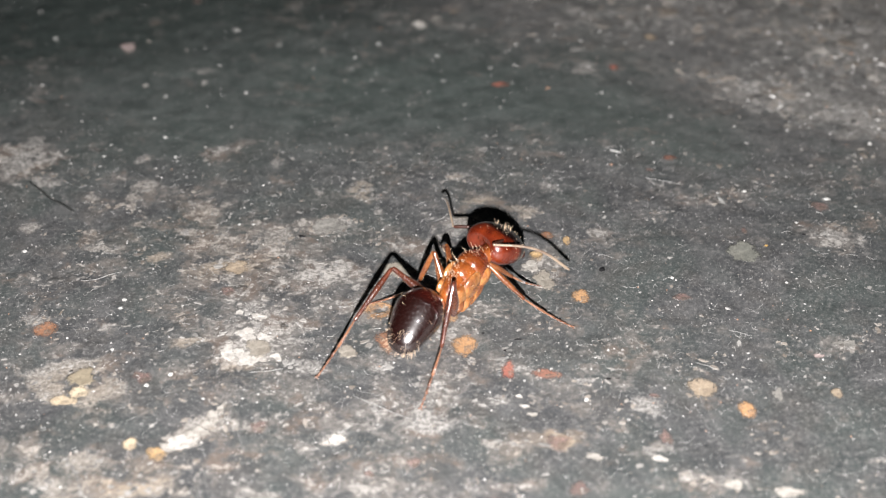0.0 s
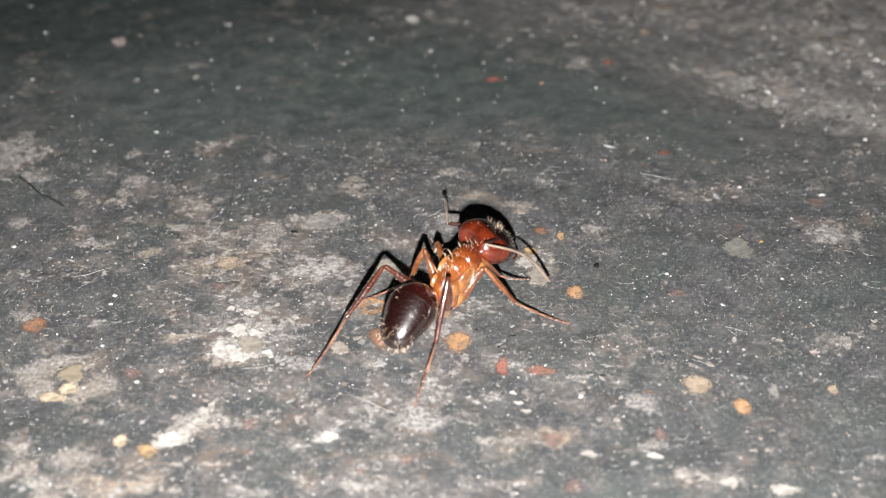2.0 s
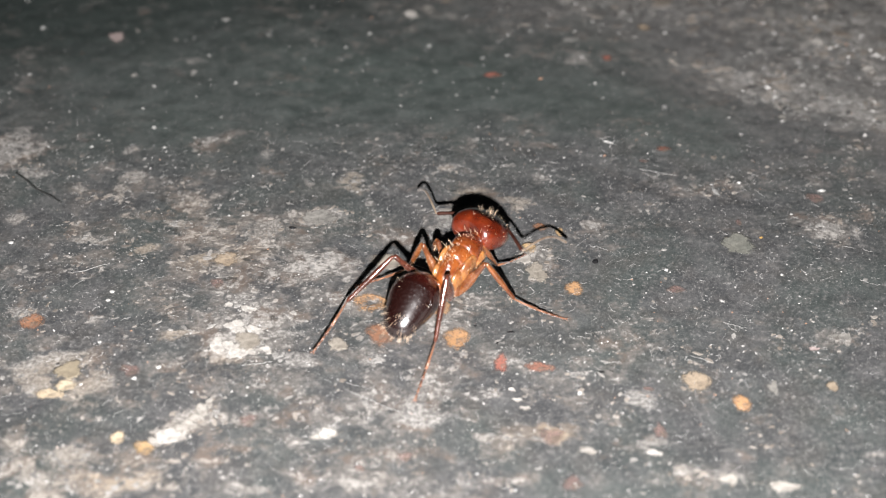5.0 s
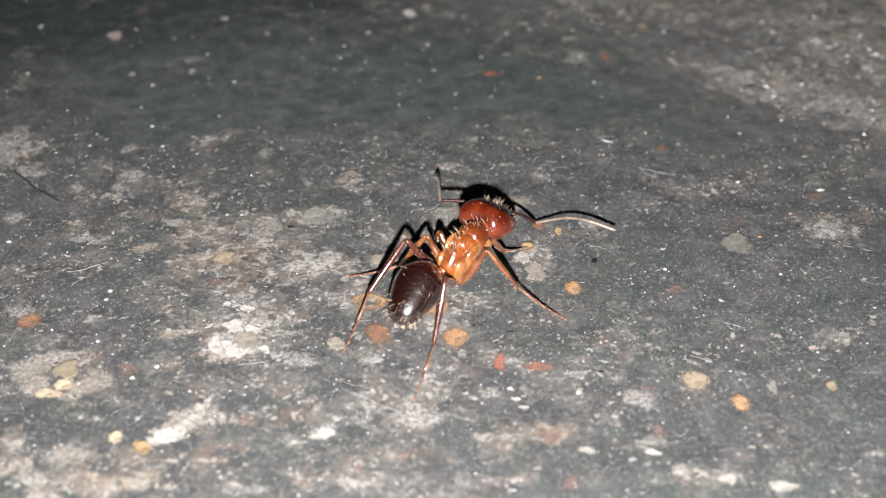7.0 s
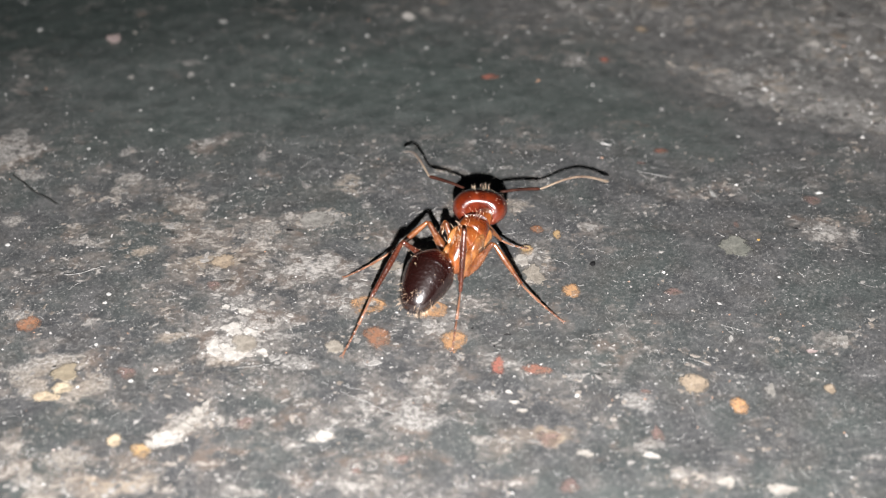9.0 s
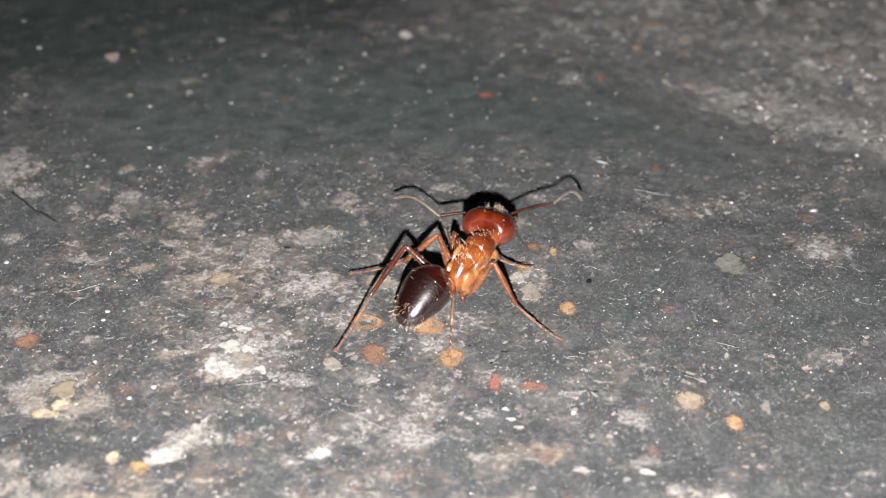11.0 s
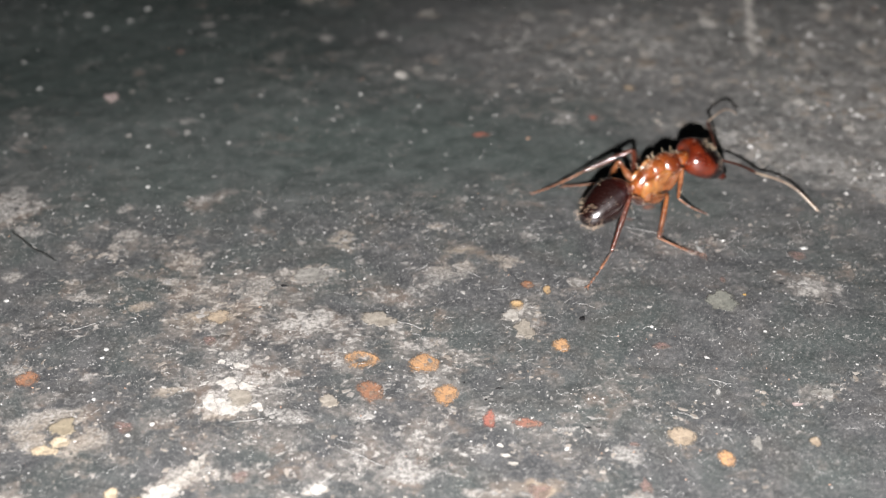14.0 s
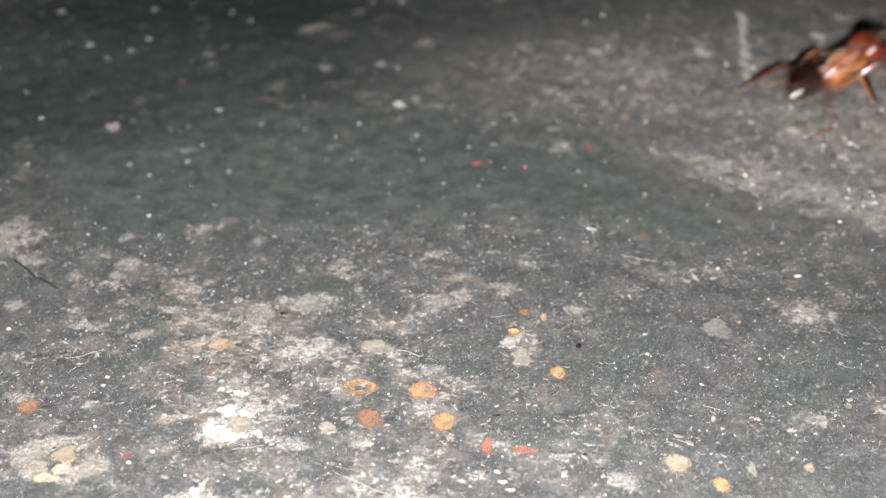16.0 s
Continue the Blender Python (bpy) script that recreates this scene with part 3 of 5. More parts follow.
def lump(x, y, w, d, h, material, label, name="mortar_lump", category="mortar lump", group="lumps stuck to the floor"):
    rng = random.Random(round(x * 77 + y * 31))
    flake(name, x, y, w, d, rng, material, label, category, group, 0.3 * h, 0.2)


def crumb_shape(w, d, h, rng, n=7):
    """An angular grain."""
    out = []
    for z, r in ((-0.12, 0.7), (0.25, 1.0), (0.65, 0.85), (1.0, 0.4)):
        out.append([(0.5 * w * r * rng.uniform(0.65, 1.3) * math.cos(6.283 * j / n), 0.5 * d * r * rng.uniform(0.65, 1.3) * math.sin(6.283 * j / n), h * z * rng.uniform(0.92, 1.05)) for j in range(n)])
    return rings(out, n)


def grain(x, y, w, d, material=None, label="small white mineral grain lying on the floor", group="loose grains on the floor", turn=0):
    rng = random.Random(round(x * 53 + y * 29))
    ob = thing("grit_grain", crumb_shape(w, d, 0.3 * min(w, d), rng), material or SALT, label, "grit grain", group, smooth=False)
    settle(ob, x, y, -0.02, turn)


def floor_details():
    paint_spot(-4.28, -4.95, 1.9, 1.6, ORANGE, "bright orange ring of dried paint on the floor", hole=0.16)
    paint_spot(-0.62, -5.3, 1.85, 1.6, ORANGE, "round orange spot of dried paint on the floor", ragged=0.13)
    paint_spot(-3.66, -7.76, 1.5, 1.8, RUST, "rust-brown worn spot of dried paint", ragged=0.16)
    paint_spot(0.62, -8.0, 1.35, 1.8, ORANGE, "orange spot of dried paint on the floor", ragged=0.13)
    paint_spot(7.5, -3.75, 1.05, 1.25, ORANGE, "small orange spot of dried paint")
    paint_spot(15.75, -13.1, 0.98, 1.15, ORANGE, "small round orange spot of dried paint")
    paint_spot(13.55, -11.5, 1.6, 1.5, BEIGE, "pale beige oval spot of dried paint")
    paint_spot(5.8, 2.15, 0.85, 0.8, RUST, "small rust-red spot of dried paint")
    paint_spot(7.0, 1.6, 0.5, 0.85, YELLOW, "small ochre fleck of dried paint")
    paint_spot(5.05, 0.0, 0.85, 0.75, YELLOW, "ochre fleck of dried paint on mortar", thick=0.2)
    paint_spot(-23.4, -6.7, 1.4, 1.25, RUST, "rust-orange worn spot of dried paint", ragged=0.16)
    paint_spot(-13.3, -3.4, 0.85, 0.9, PINK, "faded pink fleck of dried paint")
    paint_spot(20.8, -11.85, 0.65, 0.75, BEIGE, "faded orange fleck of dried paint")
    paint_spot(23.3, 5.1, 1.1, 1.0, PINK, "faded orange smear of paint", ragged=0.17)
    paint_spot(-13.1, -1.1, 1.6, 1.2, BEIGE, "dull yellowish smear of paint", ragged=0.3)
    paint_spot(-15.4, -16.4, 1.1, 0.95, YELLOW, "dull orange fleck of dried paint", ragged=0.17)
    paint_spot(-16.9, -15.7, 0.75, 0.85, CREAM, "cream fleck of dried paint")
    paint_spot(14.9, 26.7, 0.9, 1.0, BEIGE, "faded orange fleck of dried paint")
    reds = "red paint flecks on the floor"
    paint_spot(3.05, -10.1, 0.75, 1.35, RED, "bright red fleck of dried paint", reds, ragged=0.16)
    paint_spot(5.1, -10.4, 1.6, 0.7, CORAL, "streaky worn red fleck of paint", reds, ragged=0.20)
    paint_spot(3.35, 19.9, 1.2, 0.75, RED, "red oval fleck of dried paint", reds)
    paint_spot(11.75, 22.2, 0.65, 0.8, RED, "small red fleck of dried paint", reds)
    paint_spot(14.45, 10.7, 1.0, 0.55, CORAL, "red fleck of dried paint", reds, ragged=0.17)
    paint_spot(13.0, 9.3, 0.7, 0.35, PINK, "small faded red fleck of paint", reds)
    paint_spot(18.1, 2.6, 0.4, 0.6, PINK, "tiny faded red fleck of paint", reds)
    paint_spot(-20.2, 32.4, 0.8, 0.8, PINK, "dull red fleck of dried paint", reds)
    paint_spot(5.5, -15.5, 1.5, 1.0, PINK, "faded pink smear of paint", reds, ragged=0.3)
    paint_spot(11.15, -15.2, 0.6, 1.1, PINK, "faded pink fleck of paint", reds, ragged=0.3)
    for x, y, w, d, colour in ((-17.1, -10.7, 1.1, 0.9, PINK), (-2.05, -17.0, 0.8, 0.6, PINK), (-4.3, -17.75, 0.5, 0.45, PINK), (-10.3, -14.4, 1.0, 0.8, PINK), (6.35, -18.8, 1.0, 1.0, PINK), (13.4, -3.85, 1.0, 0.7, PINK)):
        paint_spot(x, y, w, d, colour, "faint pinkish fleck of worn paint", reds, ragged=0.25)
    paint_spot(10.9, -12.1, 0.7, 0.3, PINK, "tiny faded pink fleck of paint", reds)

    lump(17.65, 0.3, 1.8, 2.3, 0.35, SILT, "rounded grey lump of mortar stuck to the floor")
    lump(-3.45, -1.3, 2.1, 1.5, 0.3, DUN, "flat grey lump of mortar stuck to the floor")
    lump(-5.95, -8.65, 1.1, 1.2, 0.25, DUN, "small grey lump of mortar")
    lump(5.4, -2.25, 1.3, 1.8, 0.3, DUN, "pale grey lump of mortar with a crumbly edge")
    lump(4.65, -0.9, 1.15, 1.1, 0.25, LIME, "pale grey crust of mortar")
    lump(-10.95, -8.35, 1.7, 1.4, 0.25, DUN, "grey mortar lump amid white plaster")
    lump(-7.9, 3.1, 2.2, 1.5, 0.2, MORTAR, "flat pale crust of mortar")
    lump(-20.45, -10.75, 1.35, 1.6, 0.45, OLIVE, "olive-ochre lump of mortar stuck to the floor")
    grain(-21.2, -10.1, 0.34, 0.16, TAR, "tiny black crumb lying on the floor", "black crumbs", 30)
    paint_spot(-20.4, -11.85, 0.95, 0.95, CREAM, "cream fleck of paint on a stained patch", ragged=0.22)
    paint_spot(-21.15, -12.5, 1.3, 0.75, CREAM, "cream smear of paint on a stained patch", ragged=0.25)
    flakes = "white plaster flakes round a mortar lump"
    rng = random.Random(5)
    for x, y, w, d in ((-11.75, -7.2, 1.1, 0.9), (-10.75, -7.45, 0.9, 0.6), (-12.65, -8.7, 0.8, 1.1), (-12.0, -8.7, 0.7, 0.6), (-11.3, -9.15, 1.4, 1.0), (-9.9, -9.0, 0.5, 0.5), (-11.2, -5.7, 0.8, 0.5), (-12.4, -5.3, 0.4, 0.4)):
        flake("plaster_flake", x, y, 1.25 * w, 1.25 * d, rng, CHALK, "chalk-white flake of plaster on the floor", "plaster flake", flakes, 0.04, 0.3)
    streak = "white plaster smear"
    for x, y, w, d in ((-14.25, -15.6, 1.3, 1.1), (-13.7, -15.1, 0.7, 0.6), (-13.35, -14.75, 0.7, 0.6), (-13.05, -14.3, 0.6, 0.6), (-12.8, -13.7, 0.6, 0.8), (-12.5, -13.1, 0.4, 0.5), (-14.9, -16.0, 0.6, 0.5), (-6.1, -15.3, 0.9, 0.6), (-6.7, -15.6, 0.4, 0.35)):
        flake("plaster_flake", x, y, 1.25 * w, 1.25 * d, rng, CHALK if w > 0.85 else LIME, "white crumbly smear of plaster on the floor", "plaster flake", streak, 0.04, 0.34)
    for x, y, w in ((-1.3, 29.7, 0.9), (7.7, 38.9, 1.4), (-0.5, 39.2, 1.6), (24.7, 28.6, 1.0), (26.9, 27.4, 1.0), (27.4, 24.4, 0.9), (31.4, 32.2, 1.3), (23.0, 14.4, 0.8), (24.2, 15.7, 0.8), (31.8, 28.8, 1.0), (35.9, 37.1, 1.3), (16.5, 33.4, 1.2), (22.6, 37.3, 1.5), (26.3, 17.3, 0.9), (30.4, 20.8, 1.0), (32.9, 40.4, 1.4), (13.7, 37.4, 1.2), (29.7, 14.4, 0.9)):
        flake("plaster_flake", x, y, w, w * rng.uniform(0.7, 1.3), rng, rng.choice((CHALK, MORTAR, MORTAR)), "small whitish crust of plaster on the floor", "plaster flake", "scattered plaster crusts", 0.1, 0.3)
    for x, y, w, d, stone in ((10.65, -16.75, 0.9, 0.5, CHALK), (14.2, -18.5, 1.1, 0.7, LIME), (16.85, -19.0, 1.5, 0.8, LIME), (22.2, -7.8, 1.3, 0.6, MORTAR), (20.4, -8.85, 0.8, 0.3, BLUSH), (3.85, -12.85, 0.55, 0.35, CHALK), (3.55, -12.1, 0.4, 0.3, CHALK), (4.25, -13.45, 0.6, 0.35, LIME), (17.6, -11.9, 0.6, 0.9, MORTAR), (7.3, -16.6, 1.1, 0.5, LIME)):
        flake("plaster_flake", x, y, w, d, rng, stone, "small thin chip of pale plaster on the floor", "plaster flake", "scattered plaster crusts", 0.03, 0.28)
    # a long pale drip far off
    for k in range(6):
        x, y = 27.1 - 0.32 * k, 44.0 - 2.2 * k
        flake("plaster_flake", x, y, 0.9 - 0.1 * (k % 3), 2.9, rng, CHALK, "whitish drip of plaster on the floor", "plaster flake", "long whitish drip", 0.04, 0.24)

    for x, y, w in ((-24.1, 40.2, 0.48), (-30.2, 26.7, 0.35), (-20.5, 18.5, 0.29), (-20.8, 15.6, 0.24), (-19.7, 13.2, 0.34), (-18.6, 10.8, 0.25), (-23.4, 10.8, 0.25), (-23.4, 9.6, 0.19), (-14.8, 18.9, 0.3), (-29.7, 20.1, 0.29), (-30.6, 17.7, 0.2), (-17.2, 22.7, 0.25), (-5.6, 25.9, 0.34), (-7.3, 23.9, 0.28), (-1.2, 24.1, 0.34), (-0.7, 20.4, 0.23), (2.7, 22.3, 0.28), (4.7, 25.7, 0.32), (6.4, 26.3, 0.26)):
        grain(x, y, w, w * 0.9)
    for x, y, w in ((16.4, 25.8, 0.36), (14.0, 28.0, 0.26), (10.6, 18.8, 0.33), (11.0, 16.9, 0.2), (12.7, 20.1, 0.21), (7.8, 9.6, 0.2), (25.6, 5.1, 0.2), (0.8, 17.3, 0.2), (0.8, 15.4, 0.16), (19.4, 14.5, 0.2), (21.8, 8.4, 0.19), (24.8, 8.5, 0.15), (21.5, 3.4, 0.22), (20.2, 1.1, 0.18), (-13.4, 3.2, 0.22), (-12.5, 3.2, 0.22), (-26.3, 0.5, 0.34), (-16.2, 9.9, 0.19), (-4.4, 2.8, 0.2), (-4.0, 3.2, 0.18), (6.8, 7.5, 0.18), (-0.8, -0.4, 0.17), (-15.3, 14.5, 0.2)):
        grain(x, y, w, w * 0.9)
    for x, y, w in ((-19.3, -4.1, 0.34), (-19.4, -4.9, 0.27), (-19.2, -8.4, 0.26), (-16.8, -11.3, 0.3), (-15.6, -10.4, 0.32), (-11.4, -12.3, 0.17), (-10.6, -12.0, 0.18), (-10.6, -12.6, 0.14), (7.2, -12.4, 0.3), (24.6, -5.5, 0.2), (19.8, -2.5, 0.23), (3.9, -10.9, 0.17), (-1.4, -10.4, 0.15), (-0.9, -12.4, 0.15), (-4.0, -14.2, 0.16), (-3.9, -15.3, 0.16), (1.6, -18.1, 0.19), (3.5, -19.2, 0.2), (20.4, -10.6, 0.18), (23.5, -8.5, 0.17), (11.5, -11.5, 0.14)):
        grain(x, y, w, w * 0.9)
    for x, y, w in ((-10.2, 30.0, 0.31), (-15.8, 43.6, 0.5), (-17.6, 45.3, 0.5), (-32.3, 30.9, 0.4), (-28.8, 39.1, 0.8), (-25.2, 38.0, 0.6), (-27.0, 36.8, 0.5), (-16.6, 27.9, 0.7), (-13.1, 25.6, 0.45), (-32.6, 45.3, 0.7)):
        grain(x, y, w, w * 0.8, SLATE, "dull grey mineral grain lying on the floor")
    grain(23.9, 5.85, 0.5, 0.34, SALT, "white oblong mineral grain lying on the floor")
    grain(19.2, 1.0, 0.22, 0.2, AMBER, "tiny golden grain lying on the floor")
    rng = random.Random(8)
    flake("plaster_flake", -24.4, 25.3, 1.2, 1.3, rng, BLUSH, "pinkish-white crust of plaster on the floor", "plaster flake", "scattered plaster crusts", 0.06, 0.12)
    flake("plaster_flake", -2.6, 28.8, 1.1, 1.1, rng, CHALK, "cream-white crust of plaster on the floor", "plaster flake", "scattered plaster crusts", 0.06, 0.12)
    grain(10.85, 11.35, 0.9, 0.22, SALT, "slender white splinter lying on the floor", "pale splinters", -25)
    grain(17.2, 5.9, 0.35, 1.1, SLATE, "grey splinter lying on the floor", "pale splinters", 20)
    for x, y, w, d in ((8.95, -1.25, 0.42, 0.44), (-9.37, 2.0, 0.52, 0.3), (3.7, -7.6, 0.45, 0.2), (2.9, -8.5, 0.22, 0.24), (1.7, -7.0, 0.2, 0.16), (21.7, 2.1, 0.3, 0.2), (8.5, -10.8, 0.45, 0.14), (9.0, -10.75, 0.4, 0.12)):
        grain(x, y, w, d, TAR, "tiny black crumb lying on the floor", "black crumbs")


floor_details()


def strand(points, radius, n=5):
    p = smooth_rows(points, 6 * (len(points) - 1))
    return tube(p, [radius * (0.7 + 0.3 * math.sin(3.1 * k / len(p))) for k in range(len(p))], n)


def fibre(x, y, turn, length, curl, rng, radius=0.02):
    pts = []
    a = radians(turn)
    px, py = 0.0, 0.0
    for k in range(7):
        pts.append((px, py, radius + 0.05 + 0.06 * rng.random() + height(x + px, y + py) - height(x, y)))
        a += curl * rng.uniform(-0.4, 1.0)
        px, py = px + length / 6 * math.cos(a), py + length / 6 * math.sin(a)
    ob = thing("lint_fibre", strand(pts, radius), LINT, "fine pale lint fibre lying on the floor", "fibre", "lint fibres")
    settle(ob, x, y)


def fibres():
    rng = random.Random(9)
    fibre(-5.4, -12.2, -32, 3.4, 0.05, rng)
    fibre(-2.2, -1.6, -20, 1.6, -0.1, rng, 0.024)
    fibre(4.9, -4.4, 60, 0.9, 1.0, rng)
    fibre(12.6, 8.3, -18, 2.4, 0.0, rng)
    fibre(-11.2, -10.4, 10, 1.8, 0.05, rng)
    fibre(-22.2, -2.4, 5, 2.0, 0.25, rng)
    fibre(15.7, -6.8, -30, 1.1, 0.15, rng)
    fibre(13.5, -9.6, -35, 1.2, 0.1, rng)
    fibre(-1.2, 3.4, 40, 1.3, 0.1, rng)
    fibre(-6.0, -14.9, 20, 1.0, 0.5, rng)
    for k in range(46):
        x, y = rng.uniform(-22, 26), rng.uniform(-18, 9)
        if -6 < x < 2 and -9.5 < y < -4:
            continue
        fibre(x, y, rng.uniform(0, 360), rng.uniform(0.4, 1.1), rng.choice((0.0, 0.2, 0.7, -0.5)), rng, 0.013)
    pts = [(-27.6, 7.55), (-26.7, 6.65), (-25.9, 5.85), (-24.9, 5.1), (-24.1, 4.5)]
    shape = strand([(x + 27.0, y - 7.0, 0.12 + 0.06 * (k % 2) + height(x, y)) for k, (x, y) in enumerate(pts)], 0.065, 7)
    ob = thing("thread", shape, THREAD, "short dark thread lying on the floor", "thread")
    ob.matrix_basis = pose(-27.0 * MM, 7.0 * MM, 0)


fibres()


def grit_field():
    """Countless tiny crumbs, thicker on the dusty patches."""
    rng = np.random.default_rng(4)
    n = 32000
    x, y = rng.uniform(-40, 42, n), rng.uniform(-22, 52, n)
    dens = fbm(x, y, 5.0, 3, 71)
    keep = rng.random(n) < np.clip((dens - 0.3) * 2.2, 0.12, 1) * np.where(y > 14, 0.4 + 0.6 * np.clip(stain("bank", x, y), 0, 1), 1.0)
    x, y = x[keep], y[keep]
    s = 0.02 + 0.05 * rng.random(len(x)) ** 4 + np.where(rng.random(len(x)) < 0.25 * np.clip(stain("bank", x, y), 0, 1), 0.14, 0.0) * rng.random(len(x)) + np.where(rng.random(len(x)) < 0.008, 0.07, 0.0)
    z = relief(x, y)
    m = len(x)
    base = np.array([(1, 0, 0.1), (0, 1, 0.1), (-1, 0, 0.1), (0, -1, 0.1), (0.25, 0.1, 0.9)])
    turn = rng.uniform(0, 6.28, m)
    v = base[None] * (0.75 + 0.5 * rng.random((m, 5, 1)))
    c, sn = np.cos(turn)[:, None], np.sin(turn)[:, None]
    stretch = 1 + 0.8 * rng.random((m, 1)) ** 2
    vx, vy = v[..., 0] * stretch, v[..., 1]
    co = np.stack([x[:, None] + s[:, None] * (vx * c - vy * sn), y[:, None] + s[:, None] * (vx * sn + vy * c), z[:, None] + s[:, None] * v[..., 2]], 2)
    tri = np.array([(0, 1, 4), (1, 2, 4), (2, 3, 4), (3, 0, 4)])
    faces = (tri[None] + 5 * np.arange(m)[:, None, None]).reshape(-1, 3)
    me = bpy.data.meshes.new("grit")
    me.from_pydata((co.reshape(-1, 3) * MM).tolist(), [], faces.tolist())
    me.materials.append(GRIT)
    tagged(new("grit", me), "fine pale grit strewn over the floor", "grit", kind="stuff")


grit_field()


def lint_field():
    """Countless hair-fine curls of lint between the crumbs."""
    rng = np.random.default_rng(31)
    n, k = 1000, 7
    x, y = rng.uniform(-26, 28, n), rng.uniform(-19, 12, n)
    a = rng.uniform(0, 6.28, (n, 1)) + np.cumsum(rng.normal(0, 0.25, (n, k)) + rng.normal(0, 0.45, (n, 1)), 1)
    step = rng.uniform(0.035, 0.11, (n, 1))
    px, py = x[:, None] + np.cumsum(step * np.cos(a), 1), y[:, None] + np.cumsum(step * np.sin(a), 1)
    pz = relief(px, py) + 0.025
    r = rng.uniform(0.007, 0.013, (n, 1))
    nx, ny = -np.sin(a), np.cos(a)
    rows = [np.stack([px + r * nx, py + r * ny, pz], 2), np.stack([px, py, pz + r], 2), np.stack([px - r * nx, py - r * ny, pz], 2)]
    co = np.stack(rows, 2).reshape(-1, 3) * MM
    faces = []
    for i in range(n):
        for j in range(k - 1):
            b = (i * k + j) * 3
            faces += [(b, b + 1, b + 4, b + 3), (b + 1, b + 2, b + 5, b + 4), (b + 2, b, b + 3, b + 5)]
    me = bpy.data.meshes.new("lint")
    me.from_pydata(co.tolist(), [], faces)
    me.materials.append(LINT)
    tagged(new("lint", me), "hair-fine pale curls of lint on the floor", "lint", kind="stuff")


lint_field()


def scale_field():
    """Flat crumbs of limy scale, thickest where the floor is pale."""
    rng = np.random.default_rng(12)
    n = 46000
    x, y = rng.uniform(-36, 44, n), rng.uniform(-22, 54, n)
    p = stain("pale", x, y) + 0.5 * np.clip(stain("film", x, y), 0, 1) + 0.7 * np.clip(stain("bank", x, y), 0, 1) + (fbm(x, y, 1.6, 4, 123) - 0.5) * 0.9
    keep = rng.random(n) < np.clip((p + 0.02) * 1.7, 0.03, 1) * np.where(y > 12, 0.05 + 0.7 * np.clip(stain("bank", x, y) - 0.3, 0, 0.6), 1.0)
    x, y, p = x[keep], y[keep], p[keep]
    m = len(x)
    s = (0.035 + 0.15 * rng.random(m) ** 4) * (0.8 + 0.9 * np.clip(p, 0, 0.8)) * (1 + np.clip(y - 8, 0, 40) / 16)
    k = 8
    a = np.linspace(0, 2 * np.pi, k, endpoint=False)[None] + rng.uniform(-0.25, 0.25, (m, k))
    r = s[:, None] * rng.uniform(0.35, 1.25, (m, k))
    long = 1 + 1.3 * rng.random((m, 1)) ** 2
    ux, uy = r * np.cos(a) * long, r * np.sin(a)
    t = np.where(rng.random(m) < 0.6, rng.normal(0.25, 0.5, m), rng.uniform(0, 3.14, m))[:, None]
    px, py = x[:, None] + ux * np.cos(t) - uy * np.sin(t), y[:, None] + ux * np.sin(t) + uy * np.cos(t)
    qx, qy = x[:, None] + 0.8 * (px - x[:, None]), y[:, None] + 0.8 * (py - y[:, None])
    h = rng.uniform(0.01, 0.03, (m, 1))
    low = np.stack([px, py, relief(px, py) - 0.02], 2)
    top = np.stack([qx, qy, relief(qx, qy) + h], 2)
    co = np.concatenate([low, top], 1).reshape(-1, 3) * MM
    faces = []
    for i in range(m):
        b = i * 2 * k
        faces += [(b + j, b + (j + 1) % k, b + k + (j + 1) % k, b + k + j) for j in range(k)]
        faces.append(tuple(range(b + k, b + 2 * k)))
    me = bpy.data.meshes.new("lime_scale")
    me.from_pydata(co.tolist(), [], faces)
    me.materials.append(SCALE)
    tagged(new("lime_scale", me), "flat pale crumbs of lime scale on the floor", "lime scale", kind="stuff")


scale_field()

# ---------------------------------------------------------------- the ant
NECK, WAIST = Vector((0, 1.8, 3.1)), Vector((0, -1.65, 2.2))
HIPS = {"front": (0.45, 0.15, 1.2), "middle": (0.38, -0.6, 1.0), "hind": (0.34, -1.2, 1.1)}
LENGTHS = {"front": (2.7, 2.4, 2.5), "middle": (3.0, 2.9, 3.1), "hind": (3.75, 3.7, 3.65)}
SOCKET = Vector((0.42, 1.2, 0.62))
SCAPE, FLAGELLUM = 3.3, 5.0
ANT_PARTS = {}
# the abdomen: (distance from the waist, centre, half width, half height)
GASTER_ROWS = [(0.0, 0, 0.25, 0.25), (0.22, 0, 0.76, 0.68), (0.75, 0, 1.24, 1.1), (1.45, 0, 1.55, 1.4), (2.15, -0.05, 1.53, 1.3), (2.85, -0.12, 1.33, 1.09), (3.5, -0.2, 1.13, 0.86), (3.95, -0.27, 0.86, 0.64), (4.2, -0.31, 0.52, 0.38), (4.3, -0.33, 0.16, 0.13)]


